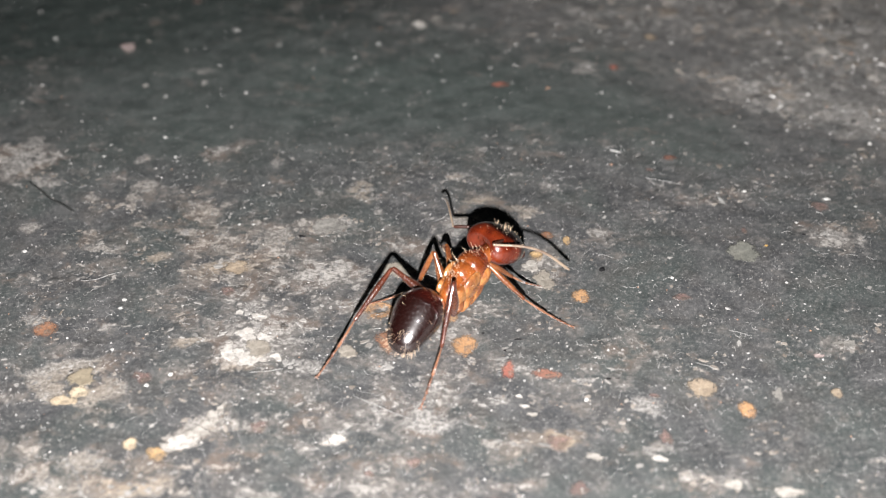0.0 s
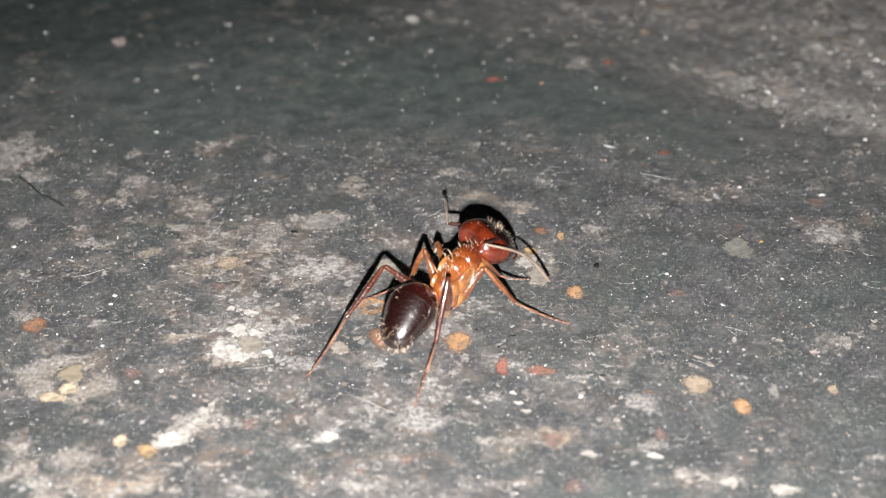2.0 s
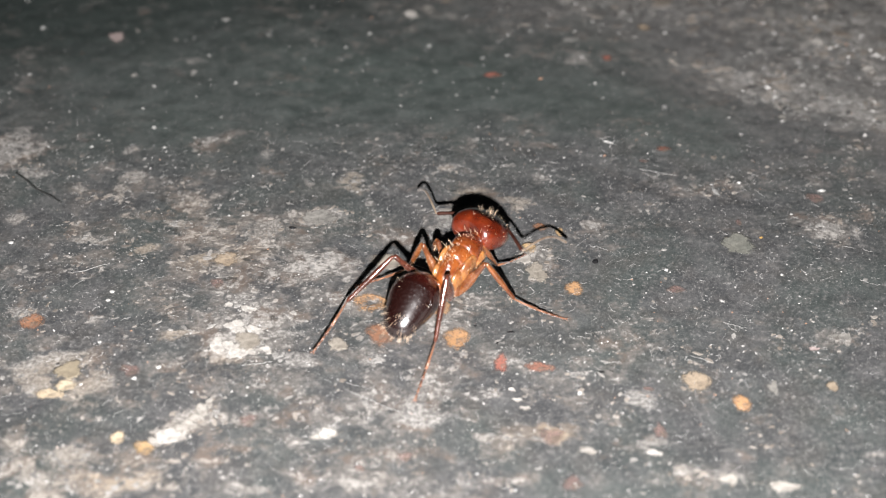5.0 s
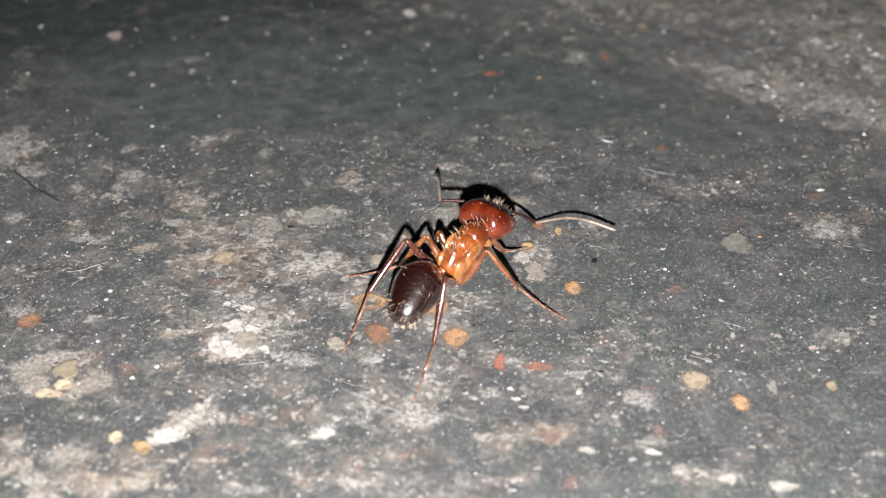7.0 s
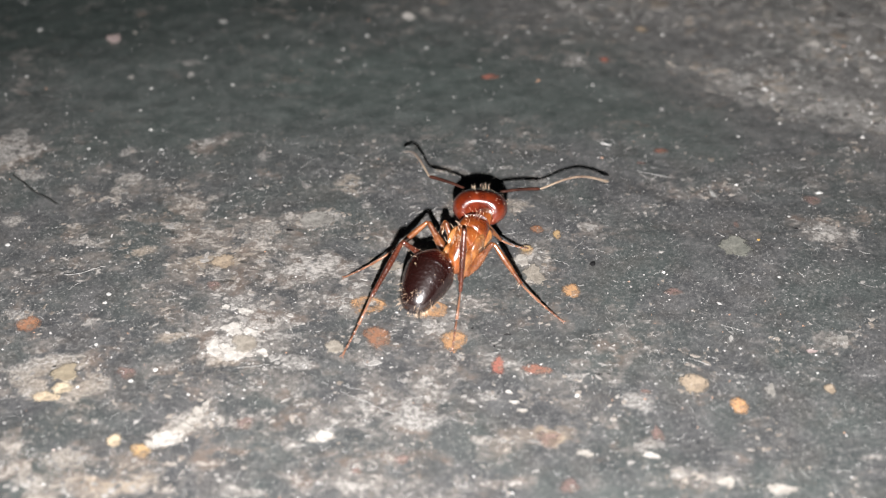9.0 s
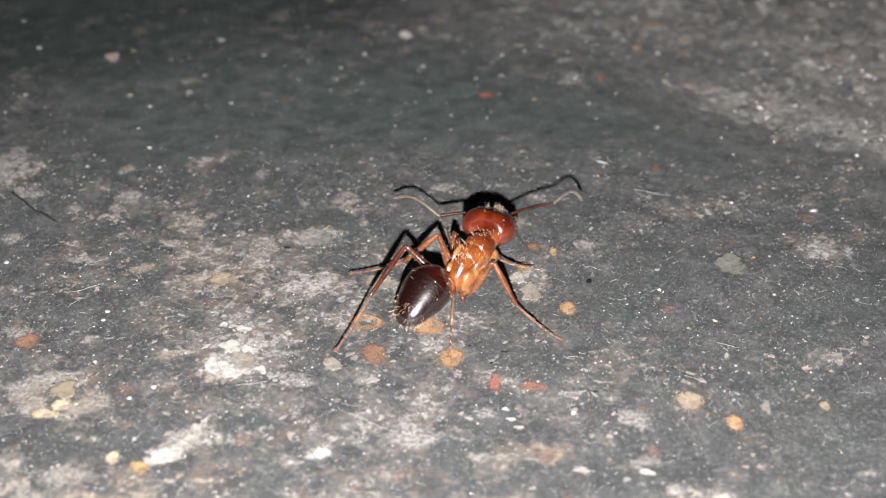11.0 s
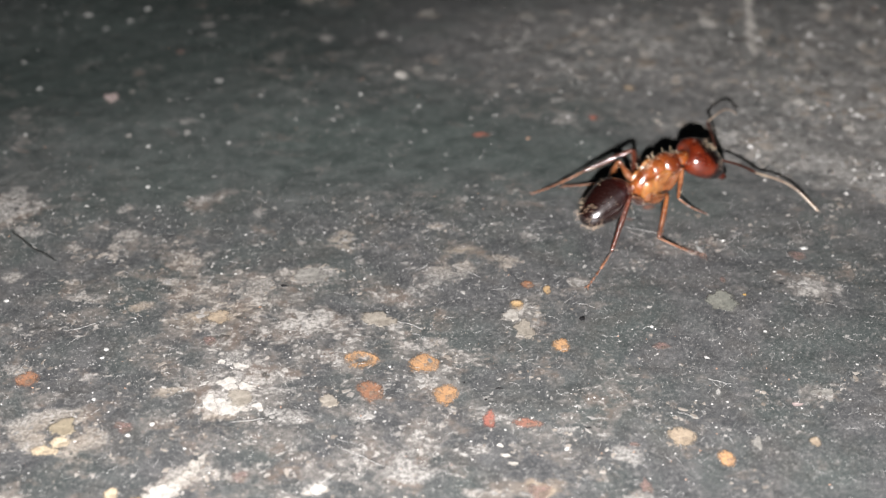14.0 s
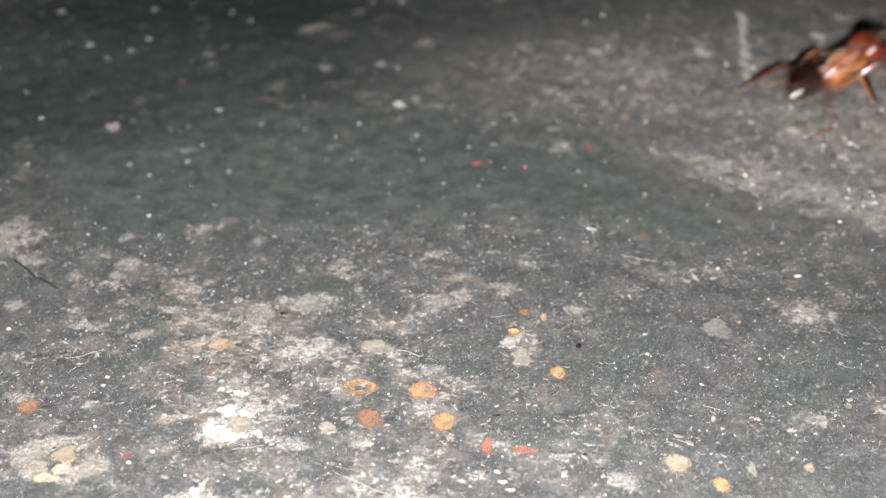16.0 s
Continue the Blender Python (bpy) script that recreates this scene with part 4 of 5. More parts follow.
def head_shape():
    rows = smooth_rows([(-1.5, -0.05, 0.35, 0.3), (-1.38, -0.03, 0.95, 0.62), (-1.0, 0.0, 1.36, 0.92), (-0.3, 0.02, 1.55, 1.05), (0.5, 0.0, 1.46, 0.98), (1.1, -0.05, 1.2, 0.78), (1.5, -0.12, 0.86, 0.5), (1.62, -0.15, 0.5, 0.3)], 26)
    v, f = hull([(1.06 * y, 1.08 * z, 1.05 * w, 1.06 * h) for y, z, w, h in rows], 40, 2.1)
    # the hind edge is notched in the middle, as a heart's
    out = []
    for x, y, z in v:
        k = max(0.0, -y - 0.4)
        dent = math.exp(-(x / 0.8) ** 2 - ((z + 0.25) / 0.7) ** 2)
        out.append((x, y + 0.5 * k * dent, z - 0.03 * k * math.exp(-(x / 0.4) ** 2)))
    return out, f


def thorax_shape():
    rows = smooth_rows([(1.85, 0.3, 0.34, 0.32), (1.62, 0.28, 0.6, 0.57), (1.2, 0.22, 0.86, 0.86), (0.8, 0.14, 0.94, 0.98), (0.5, 0.08, 0.88, 0.98), (0.4, 0.05, 0.82, 0.92), (0.3, 0.04, 0.82, 0.97), (-0.05, 0.0, 0.78, 1.02), (-0.34, -0.04, 0.7, 0.98), (-0.42, -0.08, 0.63, 0.92), (-0.52, -0.1, 0.63, 0.96), (-0.9, -0.2, 0.6, 0.98), (-1.35, -0.34, 0.54, 0.82), (-1.7, -0.46, 0.4, 0.58), (-1.88, -0.52, 0.22, 0.3)], 60)
    v, f = hull([(y * 1.04 if y > 0 else y, z - 0.09 * max(0.0, y - 0.6), w, h) for y, z, w, h in rows], 32, 2.15)
    # a keel along the hind back
    return [(x * (1 - 0.22 * max(0.0, z - 0.2) * min(1.0, max(0.0, 0.3 - y))), y, z) for x, y, z in v], f


def plate_shape(w, d, h):
    """A domed side plate, longest upright."""
    rows = [(w * math.sin(a), 0, 1, 1) for a in np.linspace(-1.52, 1.52, 9)]
    return hull([(y, 0, d * math.sqrt(max(0.003, 1 - (y / w) ** 2)), h * max(0.003, 1 - (y / w) ** 2) ** 0.42) for y, _, _, _ in rows], 14, 2.2)


def leg_piece(length, r0, r1, swell=0.0, bow=0.0, n=12):
    pts, radii = [], []
    for t in (0, 0.006, 0.02, 0.045, 0.08, 0.16, 0.26, 0.36, 0.46, 0.56, 0.66, 0.76, 0.86, 0.92, 0.955, 0.98, 0.994, 1):
        pts.append((0, length * t, bow * math.sin(math.pi * t)))
        e = 1 - min(1.0, min(t, 1 - t) / 0.05)
        end = max(0.05, math.sqrt(max(0.0, 1 - e * e)))
        radii.append((r0 + (r1 - r0) * t + swell * math.sin(math.pi * min(1, t * 1.25)) ** 1.5) * end)
    return tube(pts, radii, n)


def tarsus_shape(length):
    shapes = []
    cuts = [0, 0.46, 0.64, 0.77, 0.87, 1.0]
    for a, b in zip(cuts, cuts[1:]):
        ya, yb = a * length, b * length
        r = 0.085 - 0.03 * a
        shapes.append(tube([(0, ya, -0.1 * math.sin(math.pi * a)), (0, 0.5 * (ya + yb), -0.1 * math.sin(math.pi * 0.5 * (a + b))), (0, yb, -0.1 * math.sin(math.pi * b))], [r * 0.7, r * 0.85, r * 1.1], 7))
    for s in (-1, 1):
        shapes.append(tube([(0, length, 0), (0.08 * s, length + 0.12, 0.05), (0.13 * s, length + 0.2, -0.03)], [0.035, 0.026, 0.008], 5))
    return join(*shapes)


def flagellum_shape(length):
    pts, radii = [], []
    for k in range(67):
        t = k / 66
        ring = 1 - 0.16 * (k % 6 == 0) if 0 < k < 66 else 0.5
        pts.append((0, length * t, 0.6 * math.sin(math.pi * t) ** 1.2))
        radii.append((0.068 + 0.03 * t) * ring * (1 if t < 0.95 else 1 - 9 * (t - 0.95)))
    return tube(pts, radii, 10)


def ant_hairs(kind, rng):
    roots = []
    if kind == "head":
        for _ in range(34):
            a, y = rng.uniform(0.15, math.pi - 0.15), rng.uniform(-1.3, 1.3)
            w = 1.5 * math.sqrt(max(0.05, 1 - (y / 1.62) ** 2)) ** 0.6
            roots.append(((w * math.cos(a), y, 1.0 * w / 1.5 * math.sin(a)), (math.cos(a), 0.15 * y, math.sin(a))))
        for _ in range(11):
            x = rng.uniform(-0.5, 0.5)
            roots.append(((x, rng.uniform(-0.35, 0.35), 1.06), (0.2 * x, -0.3, 1)))
    elif kind == "thorax":
        for _ in range(60):
            y = rng.uniform(-1.4, 1.95)
            x = rng.gauss(0, 0.35)
            roots.append(((x, y, 1.04 - 0.3 * x * x - 0.14 * abs(y - 0.6)), (x, 0, 1.2)))
    else:
        for i in range(125):
            a, y = rng.uniform(0, 2 * math.pi), rng.uniform(0.5, 3.2)
            if i > 40:
                y = rng.uniform(3.35, 4.2)
            if y < 3.2 and 0.3 < a < 2.84 and i % 3:
                continue
            z, w, h = (float(np.interp(y, [row[0] for row in GASTER_ROWS], [row[k] for row in GASTER_ROWS])) for k in (1, 2, 3))
            roots.append(((0.88 * w * math.cos(a), 0.96 * y, z + 0.93 * h * math.sin(a)), (math.cos(a), 0.4 + 0.9 * max(0, y - 2.4), math.sin(a))))
    if kind == "gaster":
        return hairs(roots, rng, 0.2, 0.42, 0.0105)
    if kind == "head":
        return join(hairs(roots[:34], rng, 0.14, 0.28, 0.012), hairs(roots[34:], rng, 0.3, 0.48, 0.012))
    return hairs(roots, rng, 0.2, 0.44, 0.0125)


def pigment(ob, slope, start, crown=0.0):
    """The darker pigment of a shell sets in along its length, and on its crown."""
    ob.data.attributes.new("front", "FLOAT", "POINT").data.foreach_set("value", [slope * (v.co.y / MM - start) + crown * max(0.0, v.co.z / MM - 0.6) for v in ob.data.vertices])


def build_ant():
    rng = random.Random(21)
    ant = new("ant")
    tagged(ant, "large red-brown ant with a black-brown abdomen, standing on a dark floor", "ant")
    ant.empty_display_size = 0.002
    thorax = part("thorax", thorax_shape(), BACK_SHELL, ant, "amber-red thorax with golden bristles")
    thorax.matrix_basis = pose(0, 0, 2.82 * MM, 8, 0, 0)
    pigment(thorax, 0.42, 0.0)
    part("bristles", ant_hairs("thorax", rng), HAIR, thorax, "stiff golden bristles")
    for s in (-1, 1):
        for y, z, w, h, lean in ((1.0, -0.35, 0.52, 0.66, -16), (0.0, -0.3, 0.9, 1.0, -14), (-0.95, -0.45, 0.7, 0.84, -10)):
            plate = moved(plate_shape(w, 0.28, h), x=0.66 * s + (0.1 * s if y > 0.5 else 0) - (0.12 * s if y < -0.5 else 0), y=y, z=z, rx=lean, ry=10 * s)
            part("flank_plate", plate, SIDE_SHELL, thorax, "pale amber side plate")
    part("neck", tube([(0, 1.7, 0.1), (0, 2.1, 0.12), (0, 2.5, 0.1)], [0.62, 0.5, 0.52], 12), BACK_SHELL, thorax)
    part("petiole", join(tube([(0, -1.6, 2.2), (0, -1.9, 2.1), (0, -2.35, 2.15)], [0.28, 0.24, 0.26], 12), hull([(-2.1, 2.15, 0.2, 0.3), (-2.03, 2.22, 0.32, 0.5), (-1.93, 2.22, 0.34, 0.54), (-1.83, 2.15, 0.2, 0.3)], 14)), BACK_SHELL, ant, "upright amber-brown waist scale")
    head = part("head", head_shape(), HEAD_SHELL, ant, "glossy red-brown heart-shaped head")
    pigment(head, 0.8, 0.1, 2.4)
    part("bristles", ant_hairs("head", rng), HAIR, head, "stiff golden bristles")
    face = hull(smooth_rows([(0.55, 0.1, 0.75, 0.62), (0.95, 0.06, 1.05, 0.76), (1.35, -0.04, 0.92, 0.62), (1.6, -0.1, 0.62, 0.42), (1.72, -0.14, 0.3, 0.2)], 12), 24, 2.2)
    part("face", face, FACE_DARK, head, "dark front of the head")
    for s in (-1, 1):
        part("eye", moved(hull([(-0.2, 0, 0.04, 0.04), (-0.15, 0, 0.1, 0.12), (0, 0, 0.13, 0.17), (0.15, 0, 0.1, 0.12), (0.2, 0, 0.04, 0.04)], 12), x=1.18 * s, y=0.35, z=0.62), EYE, head, "small black eye")
        jaw = tube([(0.5 * s, 1.45, -0.3), (0.55 * s, 1.9, -0.36), (0.34 * s, 2.2, -0.42), (0.06 * s, 2.36, -0.46)], [0.28, 0.26, 0.18, 0.05], 8)
        part("mandible", jaw, FACE_DARK, head, "dark curved jaw")
    ANT_PARTS["head"] = head

    # abdomen of four overlapping plates, with its tip along +y
    prof = smooth_rows(GASTER_ROWS, 64)
    edges = [0.0, 1.6, 2.7, 3.5, 4.32]
    plates = []
    for i in range(4):
        rows = [tuple(r) for r in prof if edges[i] - 0.22 * (i > 0) <= r[0] <= edges[i + 1] + 0.02]
        g = 1.0 - 0.006 * i
        rows = [(y, z, w * g, h * g) for y, z, w, h in rows]
        y, z, w, h = rows[-1]
        rows.append((y + 0.008, z, w * 0.997, h * 0.997))
        plates.append(hull([(0.96 * y, z, 0.9 * w, 0.95 * h) for y, z, w, h in rows], 32))
    gaster = part("gaster", plates[0], GASTER_SHELL, ant, "glossy black-brown abdomen")
    pigment(gaster, 0.5, 0.7)
    for p in plates[1:]:
        pigment(part("tergite", p, GASTER_SHELL, gaster, "glossy black-brown abdomen plate"), 0.5, 0.7)
    part("bristles", ant_hairs("gaster", rng), HAIR, gaster, "golden bristles on the abdomen")
    ANT_PARTS["gaster"] = gaster

    for side, s in (("left", -1), ("right", 1)):
        scape = part("scape", leg_piece(SCAPE, 0.075, 0.11, 0, 0.12), SHAFT, ant, "slender brown feeler shaft")
        whip = part("flagellum", flagellum_shape(FLAGELLUM), FEELER, ant, "beaded brown feeler whip")
        ANT_PARTS["feeler " + side] = (scape, whip)
        for place in ("front", "middle", "hind"):
            hx, hy, hz = HIPS[place]
            a, b, c = LENGTHS[place]
            coxa = tube([(0.3 * s, hy + 0.3, hz + 1.15), (0.46 * s, hy + 0.28, hz + 0.85), (0.5 * s, hy + 0.18, hz + 0.45), (hx * s, hy + 0.02, hz + 0.08), (hx * s, hy - 0.03, hz - 0.08)], [0.24, 0.36, 0.34, 0.24, 0.12], 14)
            part("coxa", coxa, THIGH_SHELL if place == "hind" else SIDE_SHELL, ant, "amber leg base")
            skin = {"front": THIGH_SHELL, "middle": THIGH_SHELL, "hind": LEG_SHELL}[place]
            femur = part("femur", leg_piece(a, *{"front": (0.2, 0.16, 0.17), "middle": (0.19, 0.15, 0.15), "hind": (0.17, 0.15, 0.14)}[place]), skin, ant)
            roots = [((0.22 * math.cos(q), a * y, 0.22 * math.sin(q)), (math.cos(q), 0.9, math.sin(q))) for q, y in [(rng.uniform(0, 6.28), rng.uniform(0.1, 0.92)) for _ in range(22)]]
            part("bristles", hairs(roots, rng, 0.1, 0.2, 0.009), HAIR, femur, "short golden bristles")
            tibia = part("tibia", leg_piece(b, 0.115, 0.12, 0.065), LEG_SHELL if place == "hind" else THIGH_SHELL, ant)
            spur = [((0.0, b * rng.uniform(0.3, 1.0), -0.08), (rng.uniform(-0.6, 0.6), 0.7, -1)) for _ in range(14)]
            part("spurs", hairs(spur, rng, 0.12, 0.26, 0.012), HAIR, tibia, "fine golden spurs")
            tarsus = part("tarsus", tarsus_shape(c), LEG_DARK, ant)
            ANT_PARTS[place + " " + side] = (femur, tibia, tarsus)
    return ant


ANT = build_ant()

# ---------------------------------------------------------------- how the ant moves: seconds, then millimetres on the floor
TRACK = {}
TRACK["thorax"] = [
    (0, 0.51, -5.46), (1, 0.57, -5.35), (1.5, 0.45, -5.32), (2, 0.56, -5.33), (2.5, 0.51, -5.37), (3, 0.51, -5.3),
    (4, 0.48, -5.19), (6.5, 1.1, -3.92), (7, 1.11, -3.71), (7.5, 1.2, -3.74), (8, 1.22, -3.6), (8.5, 1.24, -2.29),
    (9, 1.37, -2.76), (9.5, 1.53, -3.03), (10, 1.56, -3.24), (12.5, 2.23, -1.99), (13, 2.57, -0.54), (13.3, 3.66, 0.4),
    (13.5, 8.21, 4.05), (13.7, 12.76, 9.76), (14, 14.62, 10.45), (14.5, 15.14, 11.3), (15, 14.74, 10.65),
    (15.3, 23.82, 20.4), (15.5, 25.3, 22.2), (15.8, 26.25, 22.4), (16, 32.13, 29.94),
]
TRACK["head"] = [
    (0, 2.49, -2.58, 50), (1, 2.4, -2.48, 50), (1.5, 2.33, -2.88, 58), (2, 2.32, -2.84, 60), (2.5, 2.12, -2.52, 50),
    (3, 1.92, -2.18, 42), (4, 2.01, -2.44, 47), (6.5, 2.16, -1.53, 32), (7, 2.44, -1.58, 38), (7.5, 2.53, -1.61, 42),
    (8, 2.01, -0.93, 18), (8.5, 2.14, 0.63, 8), (9, 2.24, 0.35, 6), (9.5, 2.24, 0.52, 0), (10, 2.11, 0.58, -2),
] + [
    (12.5, 4.79, -0.38, 75), (13, 5.49, 1.18, 65), (13.3, 5.94, 2.16, 65), (13.5, 10.57, 5.33, 70),
    (13.7, 15.54, 11.55, 65), (14, 17.77, 11.93, 80), (14.5, 18.06, 13.52, 65), (15, 17.62, 11.45, 80),
    (15.3, 26.95, 24.19, 65), (15.5, 28.28, 25.76, 55), (15.8, 29.14, 24.98, 72), (16, 35.14, 32.51, 65),
]
TRACK["gaster"] = [
    (0, -2.25, -8.44), (1, -2.14, -8.6), (1.5, -2.19, -8.43), (2, -2.24, -8.35), (2.5, -2.16, -8.42), (3, -2.07, -8.4),
    (4, -2.1, -8.4), (6.5, -1.75, -6.51), (7, -1.82, -6.9), (7.5, -1.7, -6.93), (8, -1.54, -6.55), (8.5, -1.17, -5.57),
    (9, -0.94, -5.12), (9.5, -0.82, -5.52), (10, -0.79, -5.73), (12.5, -1.27, -3.82), (13, -0.6, -2.9),
    (13.3, 0.59, -3.08), (13.5, 5.38, 3.5), (13.7, 9.65, 7.84), (14, 10.8, 7.52), (14.5, 11.62, 8), (15, 11.7, 8.36),
    (15.3, 20.01, 18.14), (15.6, 21.43, 19.64), (15.8, 22.33, 20.27), (16, 28.69, 28.2),
]
TRACK["gaster_tip"] = [
    (0, -3.06, -10.7), (1, -2.85, -10.88), (1.5, -3.06, -10.67), (2, -3.04, -10.64), (2.5, -2.96, -10.52),
    (3, -2.84, -10.45), (4, -2.97, -10.45), (6.5, -2.67, -9.57), (7, -2.6, -9.61), (7.5, -2.52, -9.41),
    (8, -2.41, -9.28), (8.5, -2.14, -7.88), (9, -1.57, -7.97), (9.5, -1.73, -8.07), (10, -1.61, -8.28),
    (12.5, -3.16, -5.83), (13, -2.19, -5.1), (13.3, -1.2, -4.77), (13.5, 3.23, 1.58), (13.7, 7.64, 4.82),
    (14, 8.67, 5.74), (14.5, 9.83, 6.2), (15, 9.87, 6.23), (15.3, 18.33, 14.87), (15.6, 19.78, 16.8),
    (15.8, 20.53, 17.87), (16, 27.02, 25.64),
]
TRACK["foot right hind"] = [
    (0, -1.74, -13.01), (8.2, -1.53, -12.86), (8.8, 0.56, -8.79), (13.3, 0.44, -9), (13.45, 1.53, -4.51),
    (13.6, 1.56, -4.38), (13.7, 9.46, 1.67), (15.05, 9.97, 2.44), (15.25, 21.24, 11.88), (15.8, 21.65, 12.56),
    (16, 27, 22.98),
]
TRACK["knee right hind"] = [
    (0, 0.03, -7.83, 4.45), (4, 0.15, -7.71, 4.4), (6.5, 0.04, -7.38, 3.7), (8, 0.19, -7.29, 3.55),
    (8.5, 0.82, -4.53, 4.85), (9, 1.25, -3.8, 4.6), (10, 1.25, -1.62, 2.25), (12.5, 0.83, -2.97, 4.85),
    (13, 1.35, -3.33, 4.15), (13.3, 1.89, -2.96, 3.6), (13.5, 5.73, 0.82, 3.35), (13.7, 11.81, 7.4, 4.65),
    (14, 12.52, 7.07, 3.2), (14.5, 13, 7.63, 3.05), (15, 12.64, 7.37, 3.25), (15.3, 22.51, 17.66, 3.2),
    (15.8, 23.8, 19.27, 2.9), (16, 30.2, 27.2, 2.5),
]
TRACK["foot right middle"] = [
    (0, 6.78, -6.51), (12.6, 6.8, -6.45), (12.9, 5.77, -3.82), (13.35, 5.76, -3.65), (13.5, 11.15, 0.95),
    (13.6, 11.68, 0.77), (13.75, 11.74, 0.96), (14, 17.29, 5.18), (14.3, 18.66, 7.43), (14.9, 17.98, 7.38),
    (15.05, 18.01, 7.46), (15.25, 25.63, 17.03), (15.5, 26.16, 19.03), (15.6, 26.3, 19.17), (15.8, 26.45, 18.62),
    (16, 34.27, 29.9),
]
TRACK["knee right middle"] = [
    (0, 2.02, -4.56, 3), (4, 2.19, -6.15, 3.4), (6.5, 2.41, -4.73, 3.55), (8, 2.41, -4.47, 3.6),
    (8.5, 2.92, -3.78, 3.25), (9, 2.89, -3.68, 3.5), (10, 3.04, -3.95, 3.55), (12.5, 3.16, -3.57, 3.4),
    (13, 2.62, -1.77, 3.85), (13.3, 4.2, -2.65, 3.15), (13.5, 9.86, 5.46, 0.8), (13.7, 12.93, 6.63, 3.05),
    (14, 15.07, 7.82, 2.9), (14.5, 15.05, 9.95, 3.8), (15, 15.99, 12.15, 2.4), (15.3, 25.72, 22.48, 0.8),
    (15.8, 27.01, 23.89, 0.8), (16, 32.57, 27.24, 3.45),
]
TRACK["foot right front"] = [
    (0, 5.12, -2.82), (1.6, 4.96, -2.87), (3, 4.1, -2.16), (4.2, 4.43, -1.82), (6.3, 5.18, 0.2), (10, 5.36, 0.15),
    (12.5, 5.98, -0.64), (13.1, 6.2, -0.89), (13.3, 8.88, 3.55), (13.5, 13.15, 6.86), (13.65, 17.93, 10.16),
    (14, 18.08, 9.87), (15.05, 18.34, 10), (15.3, 29.08, 20.97), (15.6, 30.05, 22.91), (15.8, 29.62, 23.15),
    (16, 37, 31.75),
]
TRACK["knee right front"] = [
    (0, 2.05, -4.78, 3.3), (1.5, 1.94, -4.86, 3.35), (3, 1.77, -4.58, 3.55), (4, 1.91, -4.38, 3.35),
    (6.5, 2.57, -2.67, 2.7), (8, 2.41, -2.34, 2.9), (8.5, 2.25, -1.72, 3.45), (9, 2.27, -1.43, 3.4),
    (9.5, 2.26, -1.37, 3.35), (10, 2.23, -1.19, 3.5), (12.5, 3.19, -2.17, 3.75), (13, 3.52, -1.4, 3.9),
    (13.3, 6.21, 0.46, 2.65), (13.5, 10.64, 3.74, 2.7), (13.7, 15.91, 8.95, 3.45), (14, 16.16, 9.49, 3.9),
    (14.5, 16.03, 10.45, 4), (15, 15.64, 9.84, 3.9), (15.3, 26.03, 19.13, 2.55), (15.8, 27.85, 21.03, 3.65),
    (16, 34.62, 29.26, 3.35),
]
TRACK["foot left hind"] = [
    (0, -7.65, -11.17), (4.3, -7.58, -11.03), (6.2, -6.2, -7.58), (6.8, -5.46, -9.23), (10.3, -5.49, -9.45),
    (12.3, -6.4, -5.39), (13.15, -6.34, -4.52), (13.3, -4.96, -2.05), (13.5, -0.97, 7.2), (13.65, 1.49, 4.35),
    (13.8, 1.52, 4.62), (14, 6.67, 12.13), (14.3, 6.96, 8.42), (15.05, 6.85, 8.65), (15.25, 13.81, 16.1),
    (15.8, 13.93, 16.84), (15.9, 15.71, 17.96), (16, 23.52, 27.43),
]
TRACK["knee left hind"] = [
    (0, -3.42, -5.81, 3.85), (4, -3.55, -5.72, 3.45), (6.5, -1.6, -4.6, 4.25), (7, -2.14, -4.15, 3.9),
    (8, -2.2, -3.9, 3.75), (8.5, -2.43, -3.51, 3.65), (9, -2.26, -3.76, 3.65), (10, -2.18, -3.66, 3.85),
    (12.5, -1.53, -0.87, 3.8), (13, -1.72, 0.07, 3.05), (13.3, -1.28, 1.95, 1.75), (13.5, 3.79, 3.84, 3.5),
    (13.7, 7.61, 9, 3.3), (14, 13.48, 13.12, 3), (14.5, 12.38, 11.37, 4.35), (15, 12.38, 10.97, 4.5),
    (15.3, 19.55, 20.46, 4.35), (15.8, 20.48, 21.87, 2.95), (16, 27.39, 32.51, 1.55),
]
TRACK["foot left middle"] = [
    (0, -5.09, -4.51), (4.3, -4.89, -4.52), (6, -5.34, -2.85), (10.3, -5.88, -2.47), (12.2, -3.69, 0.85),
    (13.3, -3.22, 1.67), (13.5, 2.89, 6.88), (13.65, 8.2, 11.59), (13.9, 8.3, 12.11), (14.2, 10.18, 13.36),
    (15.05, 10.45, 13.44), (15.25, 19.05, 23.74), (15.8, 19.35, 24.86), (16, 25.47, 30.85),
]
TRACK["knee left middle"] = [
    (0, -1.1, -4.27, 3.8), (4, -1.45, -4.89, 4), (6.5, -0.99, -3.51, 3.6), (8, -0.94, -2.77, 3.4),
    (8.5, -1.05, -1.34, 3.2), (9, -0.81, -1.28, 3.2), (10, -0.82, -1.49, 3.4), (12.5, 1.26, 0.12, 3.35),
    (13, 1.51, 0.6, 3.4), (13.3, 2, 2.41, 2.7), (13.5, 6.63, 4.86, 3.85), (13.7, 11.25, 10.44, 4.15),
    (14, 12.12, 10.55, 3.75), (14.5, 13.63, 11.57, 4), (15, 13.79, 11.6, 4.1), (15.3, 21.72, 20.93, 3.85),
    (15.8, 24.5, 24.71, 3.25), (16, 30.34, 32.33, 2.75),
]
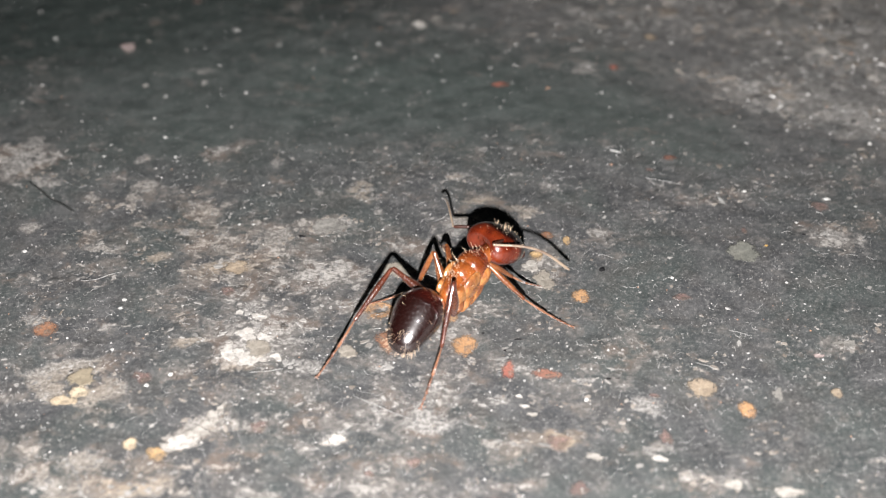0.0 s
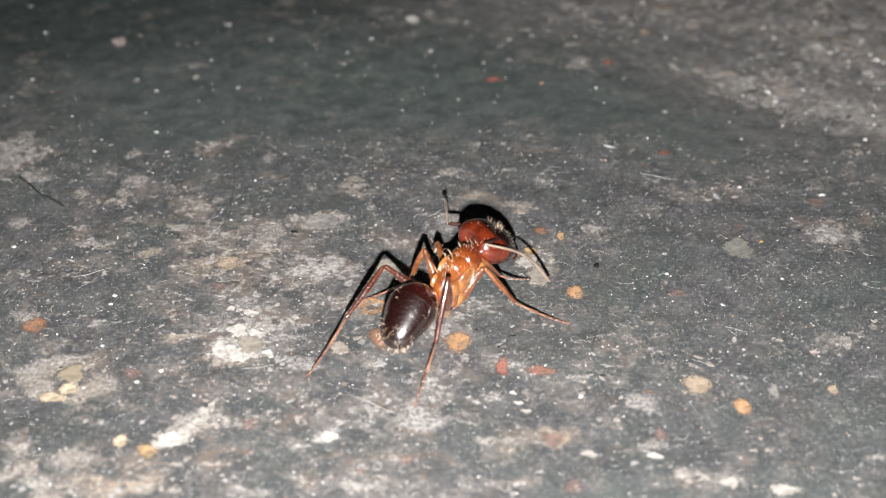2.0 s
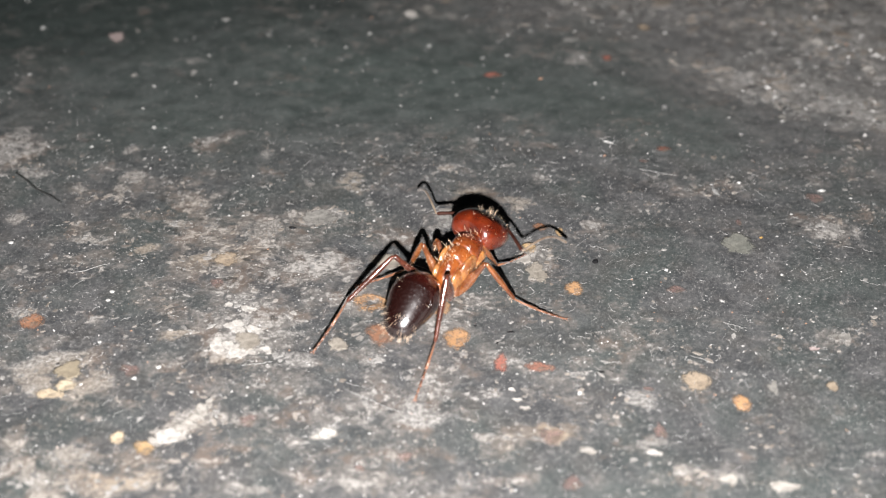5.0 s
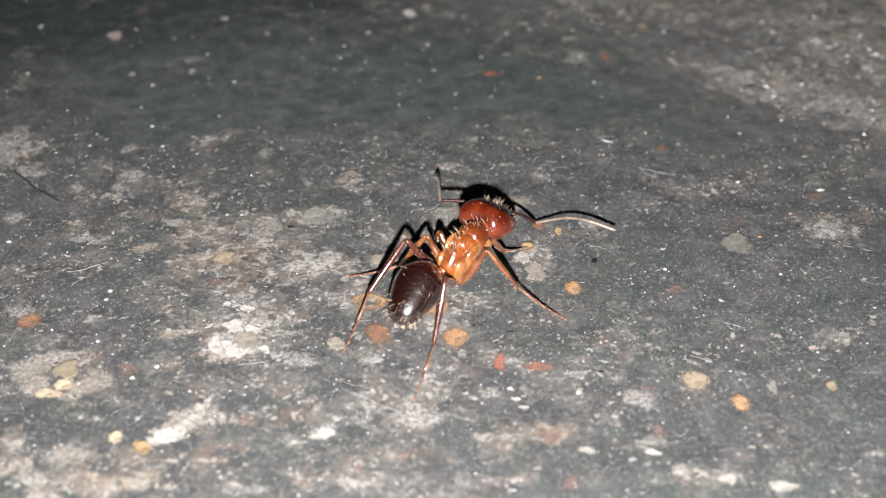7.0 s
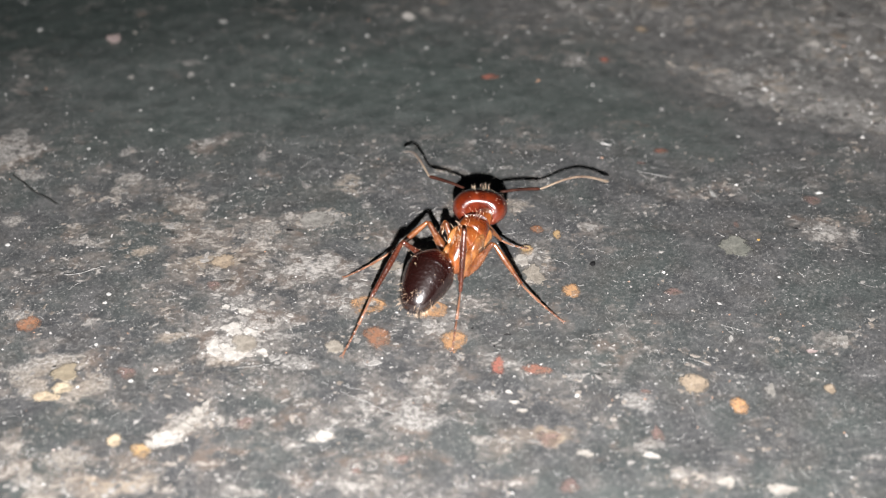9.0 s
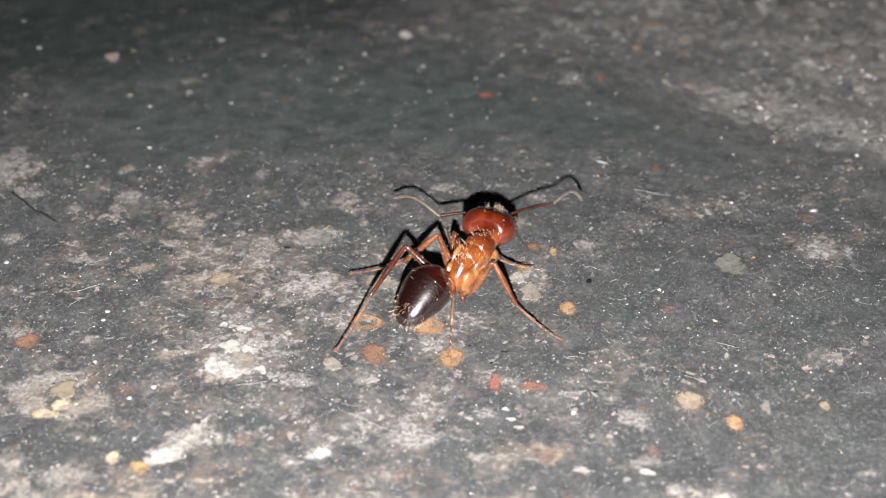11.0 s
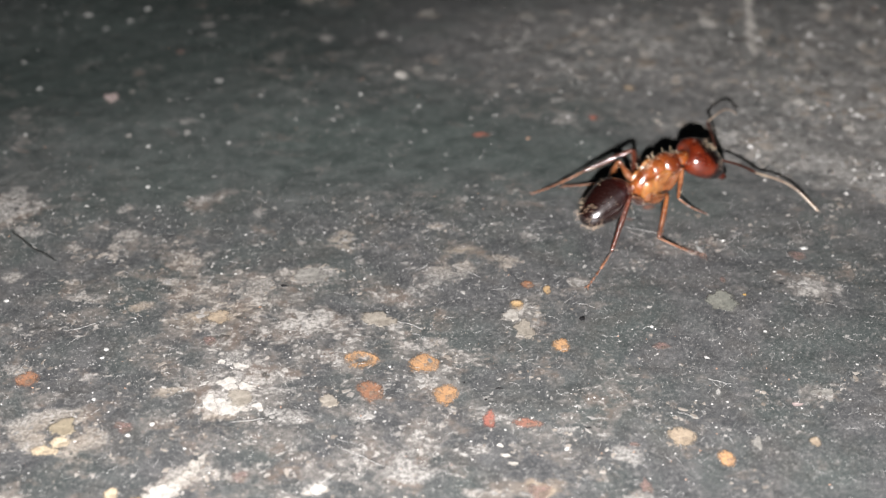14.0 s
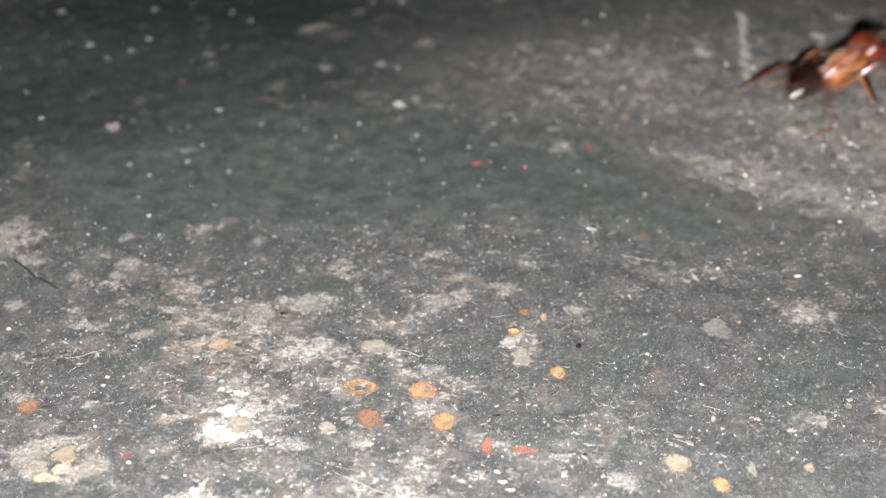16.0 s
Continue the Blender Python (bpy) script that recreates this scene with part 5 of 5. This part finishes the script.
TRACK["foot left front"] = [
    (0, -0.95, 1.39), (4.5, -1.22, 0.9), (6, -0.73, 1.36), (10.2, -0.4, 2.23), (12.2, 2.13, 4), (13.3, 3.93, 6.27),
    (13.5, 8.28, 10.61), (13.65, 13.6, 16.59), (13.9, 13.82, 17.1), (14.2, 15.53, 18.16), (15.05, 15.57, 17.8),
    (15.25, 24.73, 26.87), (15.8, 26.12, 29.39), (16, 31.68, 38.67),
]
TRACK["knee left front"] = [
    (0, -0.4, -2.5, 2.95), (4, -0.59, -2.89, 2.75), (6.5, -0.25, -2.45, 2.9), (8, -0.23, -1.92, 3.15),
    (9, 0.17, -1.47, 3.35), (10, 0.16, -1.25, 3.3), (12.5, 2.15, 0.82, 2.95), (13, 3.04, 2.02, 3.2),
    (13.3, 3.38, 2.66, 3.15), (13.5, 7.86, 6.88, 3.1), (13.7, 12.54, 12.73, 2.55), (14, 14.63, 13.35, 2.4),
    (14.5, 15.3, 14.05, 2.75), (15, 14.75, 13.82, 2.7), (15.3, 23.59, 23.7, 2.75), (15.8, 27.12, 25.62, 2.5),
    (16, 32.65, 34.17, 2.3),
]
TRACK["elbow right"] = [
    (0, 2.22, -4.88, 4.6), (1, 2.39, -4.83, 4.6), (1.5, 3.41, -5.32, 4.8), (2, 2.04, -4.82, 4.6),
    (2.5, 2.82, -4.97, 4.8), (3, 2.86, -4.46, 4.9), (3.5, 2.11, -4.52, 4.7), (4, 2.11, -4.53, 4.6),
    (6.5, 5.15, 1.07, 1.1), (7, 5.45, 1.26, 1), (7.5, 4.98, 1.65, 0.9), (8, 5.8, 1.36, 2), (8.5, 6.17, 2.58, 3),
    (9, 6.4, 2.01, 3.2), (9.5, 5.77, 3, 3.5), (10, 5.62, 2.89, 4), (12.5, 7.77, 1.26, 0.9), (13, 9.03, 3.01, 1.6),
] + [
    (13.3, 10.25, 3.58, 2.3), (13.5, 13.71, 8.09, 1.6), (13.7, 19.22, 13.77, 2.1), (14, 21.36, 12.8, 1.6),
    (14.5, 21.99, 15.18, 3.4), (15, 21.5, 13.3, 2.1), (15.3, 29.63, 23.59, 1.6), (15.6, 32.11, 24.94, 2),
    (15.8, 33.33, 25.98, 1.8), (16, 39.73, 33.56, 2.6),
]
TRACK["tip right"] = [
    (0, 6.7, -4.09, 2.28), (1, 6.68, -3.77, 2.04), (1.5, 6.19, -3.71, 0.96), (2, 5.9, -4.31, 1.32),
    (2.5, 6.36, -3.47, 1.56), (3, 6.22, -2.22, 1.8), (3.5, 6.32, -3.17, 2.04), (4, 6.31, -3.53, 1.8),
    (6.5, 8.93, 3.8, 0.12), (7, 10.24, -0.14, 1.44), (7.5, 9.26, -0.59, 1.68), (8, 8.79, 5.04, 0.48),
    (8.5, 9.92, 6, 2.4), (9, 10.36, 4.77, 1.68), (9.5, 6.86, 7.74, 2.28), (10, 7.43, 7.6, 3.12),
] + [
    (12.5, 11.39, -2.2, 0.48), (13, 13.87, 2.47, 0.6), (13.3, 14.13, 4.98, 0.12), (13.5, 18.72, 7.22, 1.44),
    (13.7, 23.65, 15.57, 0.48), (14, 25.74, 9.81, 0.12), (14.5, 26.75, 16.96, 2.76), (15, 25.39, 10.38, 0.36),
    (15.3, 31.42, 19, 1.68), (15.6, 34.76, 20.89, 2.4), (15.8, 37.99, 26.1, 0.24), (16, 44.64, 34.12, 1.8),
]
TRACK["elbow left"] = [
    (0, -0.17, -0.81, 2.9), (1, -0.14, -0.64, 2.8), (2, -0.01, -1.11, 3), (2.5, -0.16, -0.54, 2.4),
    (3, -0.57, -0.45, 2.3), (3.5, -0.44, -0.12, 2.3), (4, -0.34, -0.31, 2.5), (6.5, -0.86, 0.67, 2.8),
    (7, -0.51, 0.47, 3.2), (7.5, -0.39, 0.59, 3.3), (8, -0.48, 2, 1.6), (8.5, -1.06, 3.58, 2.7), (9, -0.85, 3.46, 3),
    (9.5, -1.23, 2.81, 2.8), (10, -1.2, 2.75, 2.5), (12.5, 1.81, 0.86, 3.3), (13, 6.04, 5.4, 3.6),
] + [
    (13.3, 5.39, 6.06, 4.6), (13.5, 11.6, 9.71, 2.5), (13.7, 16.35, 15.73, 2.7), (14, 18.71, 15.78, 3.6),
    (14.5, 17.24, 17.24, 3.3), (15, 18.3, 15.5, 3.7), (15.3, 26.73, 25.49, 3.9), (15.6, 29.05, 27.93, 4),
    (15.8, 30.56, 28.24, 3.5), (16, 36.71, 36.63, 3.6),
]
TRACK["tip left"] = [
    (0, -0.68, 3.98, 1.56), (1, -0.79, 4.23, 1.44), (2, -0.19, 3.7, 1.32), (2.5, -1.58, 3.86, 0.36),
    (3, -2.77, 3.66, 0.48), (3.5, -1.87, 4.32, 0.6), (4, -1.27, 4.23, 0.6), (6.5, -2.49, 5.36, 1.68),
    (7, -0.47, 5.21, 1.44), (7.5, 0.19, 5.39, 2.16), (8, -4.98, 4.14, 0.96), (8.5, -1.77, 8.45, 1.44),
    (9, -2.45, 8.11, 1.68), (9.5, -5.59, 5.39, 2.28), (10, -5.9, 4.47, 1.68), (12.5, 2.62, 5.64, 1.8),
] + [
    (13, 8.48, 9.48, 1.68), (13.3, 6.03, 11.14, 4.08), (13.5, 14.61, 13.25, 0.6), (13.7, 19.05, 19.51, 1.08),
    (14, 21.72, 19.57, 1.92), (14.5, 17.23, 22.15, 2.04), (15, 19.49, 20.18, 2.28), (15.3, 28.31, 30.12, 2.64),
    (15.6, 30.73, 32.67, 2.76), (15.8, 34.47, 29.97, 1.08), (16, 39.77, 40.49, 2.76),
]


def track(name, t):
    """The place of a track at t seconds, gliding from row to row."""
    rows = TRACK[name]
    if t <= rows[0][0]:
        return rows[0][1:]
    for a, b in zip(rows, rows[1:]):
        if t <= b[0]:
            u = (t - a[0]) / (b[0] - a[0])
            if b[0] - a[0] > 1.2:
                u = u * u * (3 - 2 * u)
            return tuple(p + (q - p) * u for p, q in zip(a[1:], b[1:]))
    return rows[-1][1:]


def foot(name, t):
    """A foot stands still, or swings over the floor to its next stand."""
    rows = TRACK["foot " + name]
    for a, b in zip(rows, rows[1:]):
        if a[0] <= t <= b[0]:
            step = math.hypot(b[1] - a[1], b[2] - a[2])
            u = (t - a[0]) / (b[0] - a[0])
            lift = 0.0
            if step > 0.7:
                u = u * u * (3 - 2 * u)
                lift = min(0.9, 0.22 * step) * math.sin(math.pi * u)
            x, y = a[1] + (b[1] - a[1]) * u, a[2] + (b[2] - a[2]) * u
            return Vector((x, y, height(x, y) + 0.06 + lift))
    x, y = rows[-1][1:]
    return Vector((x, y, height(x, y) + 0.06))


def along(a, d, up=(0, 0, 1)):
    """A pose at a whose +y runs along d."""
    y = Vector(d).normalized()
    x = y.cross(Vector(up))
    x = x.normalized() if x.length > 1e-4 else Vector((1, 0, 0))
    z = x.cross(y)
    m = Matrix((x, y, z)).transposed().to_4x4()
    m.translation = Vector(a)
    return m


def scaled(m):
    m = m.copy()
    m.translation = m.translation * MM
    return m


def ankle(knee, toe, b, c, outward, most=1.0):
    """Where shin and foot meet: the foot lies low along the floor."""
    d = toe - knee
    reach = min(max(d.length, abs(b - c) + 0.05), b + c - 0.01)
    e = d.normalized()
    k = (b * b - c * c + reach * reach) / (2 * reach)
    h = math.sqrt(max(0.0, b * b - k * k))
    mid = knee + k * e
    low = Vector((0, 0, -1))
    low = (low - low.dot(e) * e)
    low = low.normalized() if low.length > 1e-3 else Vector((0, 1, 0))
    side = e.cross(low)
    if side.dot(outward) < 0:
        side = -side
    drop = h * -low.z
    cosine = most if drop < 1e-5 else min(most, max(-1.0, (mid.z - 0.2) / drop))
    return mid + h * (cosine * low + math.sqrt(max(0, 1 - cosine * cosine)) * side)


def crook(a, b, near, first, second):
    """The bend between two straight pieces from a to b, on the side of near."""
    d = b - a
    reach = min(max(d.length, abs(first - second) + 0.2), first + second - 0.02)
    e = d.normalized()
    k = (first * first - second * second + reach * reach) / (2 * reach)
    h = math.sqrt(max(0.0, first * first - k * k))
    off = near - a
    off = off - off.dot(e) * e
    off = off.normalized() if off.length > 1e-3 else Vector((0, 0, 1))
    return a + k * e + h * off


def ant_poses(t):
    """Every part's pose at t, in the ant's own space, in millimetres."""
    tx, ty = track("thorax", t)
    hx, hy, face = track("head", t)
    gx, gy = track("gaster", t)
    qx, qy = track("gaster_tip", t)
    yaw = math.atan2(hx - gx, hy - gy)
    root = Matrix.Translation((tx, ty, 0)) @ Matrix.Rotation(-yaw, 4, "Z")
    back = root.inverted()
    out = {"ant": root}
    to_head = back @ Vector((hx, hy, 3.02)) - NECK
    to_head = to_head.normalized() * min(1.7, max(1.3, to_head.length))
    head = Matrix.Translation(NECK + to_head) @ Matrix.Rotation(yaw - radians(face), 4, "Z") @ Matrix.Rotation(radians(-28), 4, "X")
    out["head"] = head
    middle, end = back @ Vector((gx, gy, 2.45)), back @ Vector((qx, qy, 1.5))
    lie = (end - middle).normalized()
    base = middle - 1.95 * lie
    slip = base - WAIST
    base = WAIST + slip * min(1.0, 0.9 / max(slip.length, 1e-3))
    out["gaster"] = along(base, middle + 0.8 * lie - base)
    for side, s in (("left", -1), ("right", 1)):
        root_of = head @ Vector((SOCKET.x * s, SOCKET.y, SOCKET.z))
        elbow = back @ Vector(track("elbow " + side, t))
        tip = back @ Vector(track("tip " + side, t))
        elbow = crook(root_of, tip, elbow, SCAPE, FLAGELLUM)
        out["feeler " + side] = (along(root_of, elbow - root_of), along(elbow, tip - elbow))
        for place in ("front", "middle", "hind"):
            name = side + " " + place
            px, py, pz = HIPS[place]
            a, b, c = LENGTHS[place]
            hip = Vector((px * s, py, pz))
            thigh = back @ Vector(track("knee " + name, t)) - hip
            hip = hip + min(0.35, max(-0.35, thigh.length - a)) * thigh.normalized()
            knee = hip + a * thigh.normalized()
            toe = back @ foot(name, t)
            stretch = (toe - knee).length / (b + c)
            bend = ankle(knee, toe, b, c, Vector((s, 0, 0)), 1.0 if place == "front" else 0.6 if name == "left hind" else min(1.0, max(0.5, 3.0 * stretch - 1.75)))
            out[place + " " + side] = (along(hip, knee - hip), along(knee, bend - knee), along(bend, toe - bend))
    return out


def motions():
    times = [k / 10 for k in range(161)]
    steps = [(t, ant_poses(t)) for t in times]
    walk(ANT, [(t, scaled(p["ant"])) for t, p in steps])
    for name, obs in ANT_PARTS.items():
        if isinstance(obs, tuple):
            for i, ob in enumerate(obs):
                walk(ob, [(t, scaled(p[name][i])) for t, p in steps])
        else:
            walk(obs, [(t, scaled(p[name])) for t, p in steps])


motions()
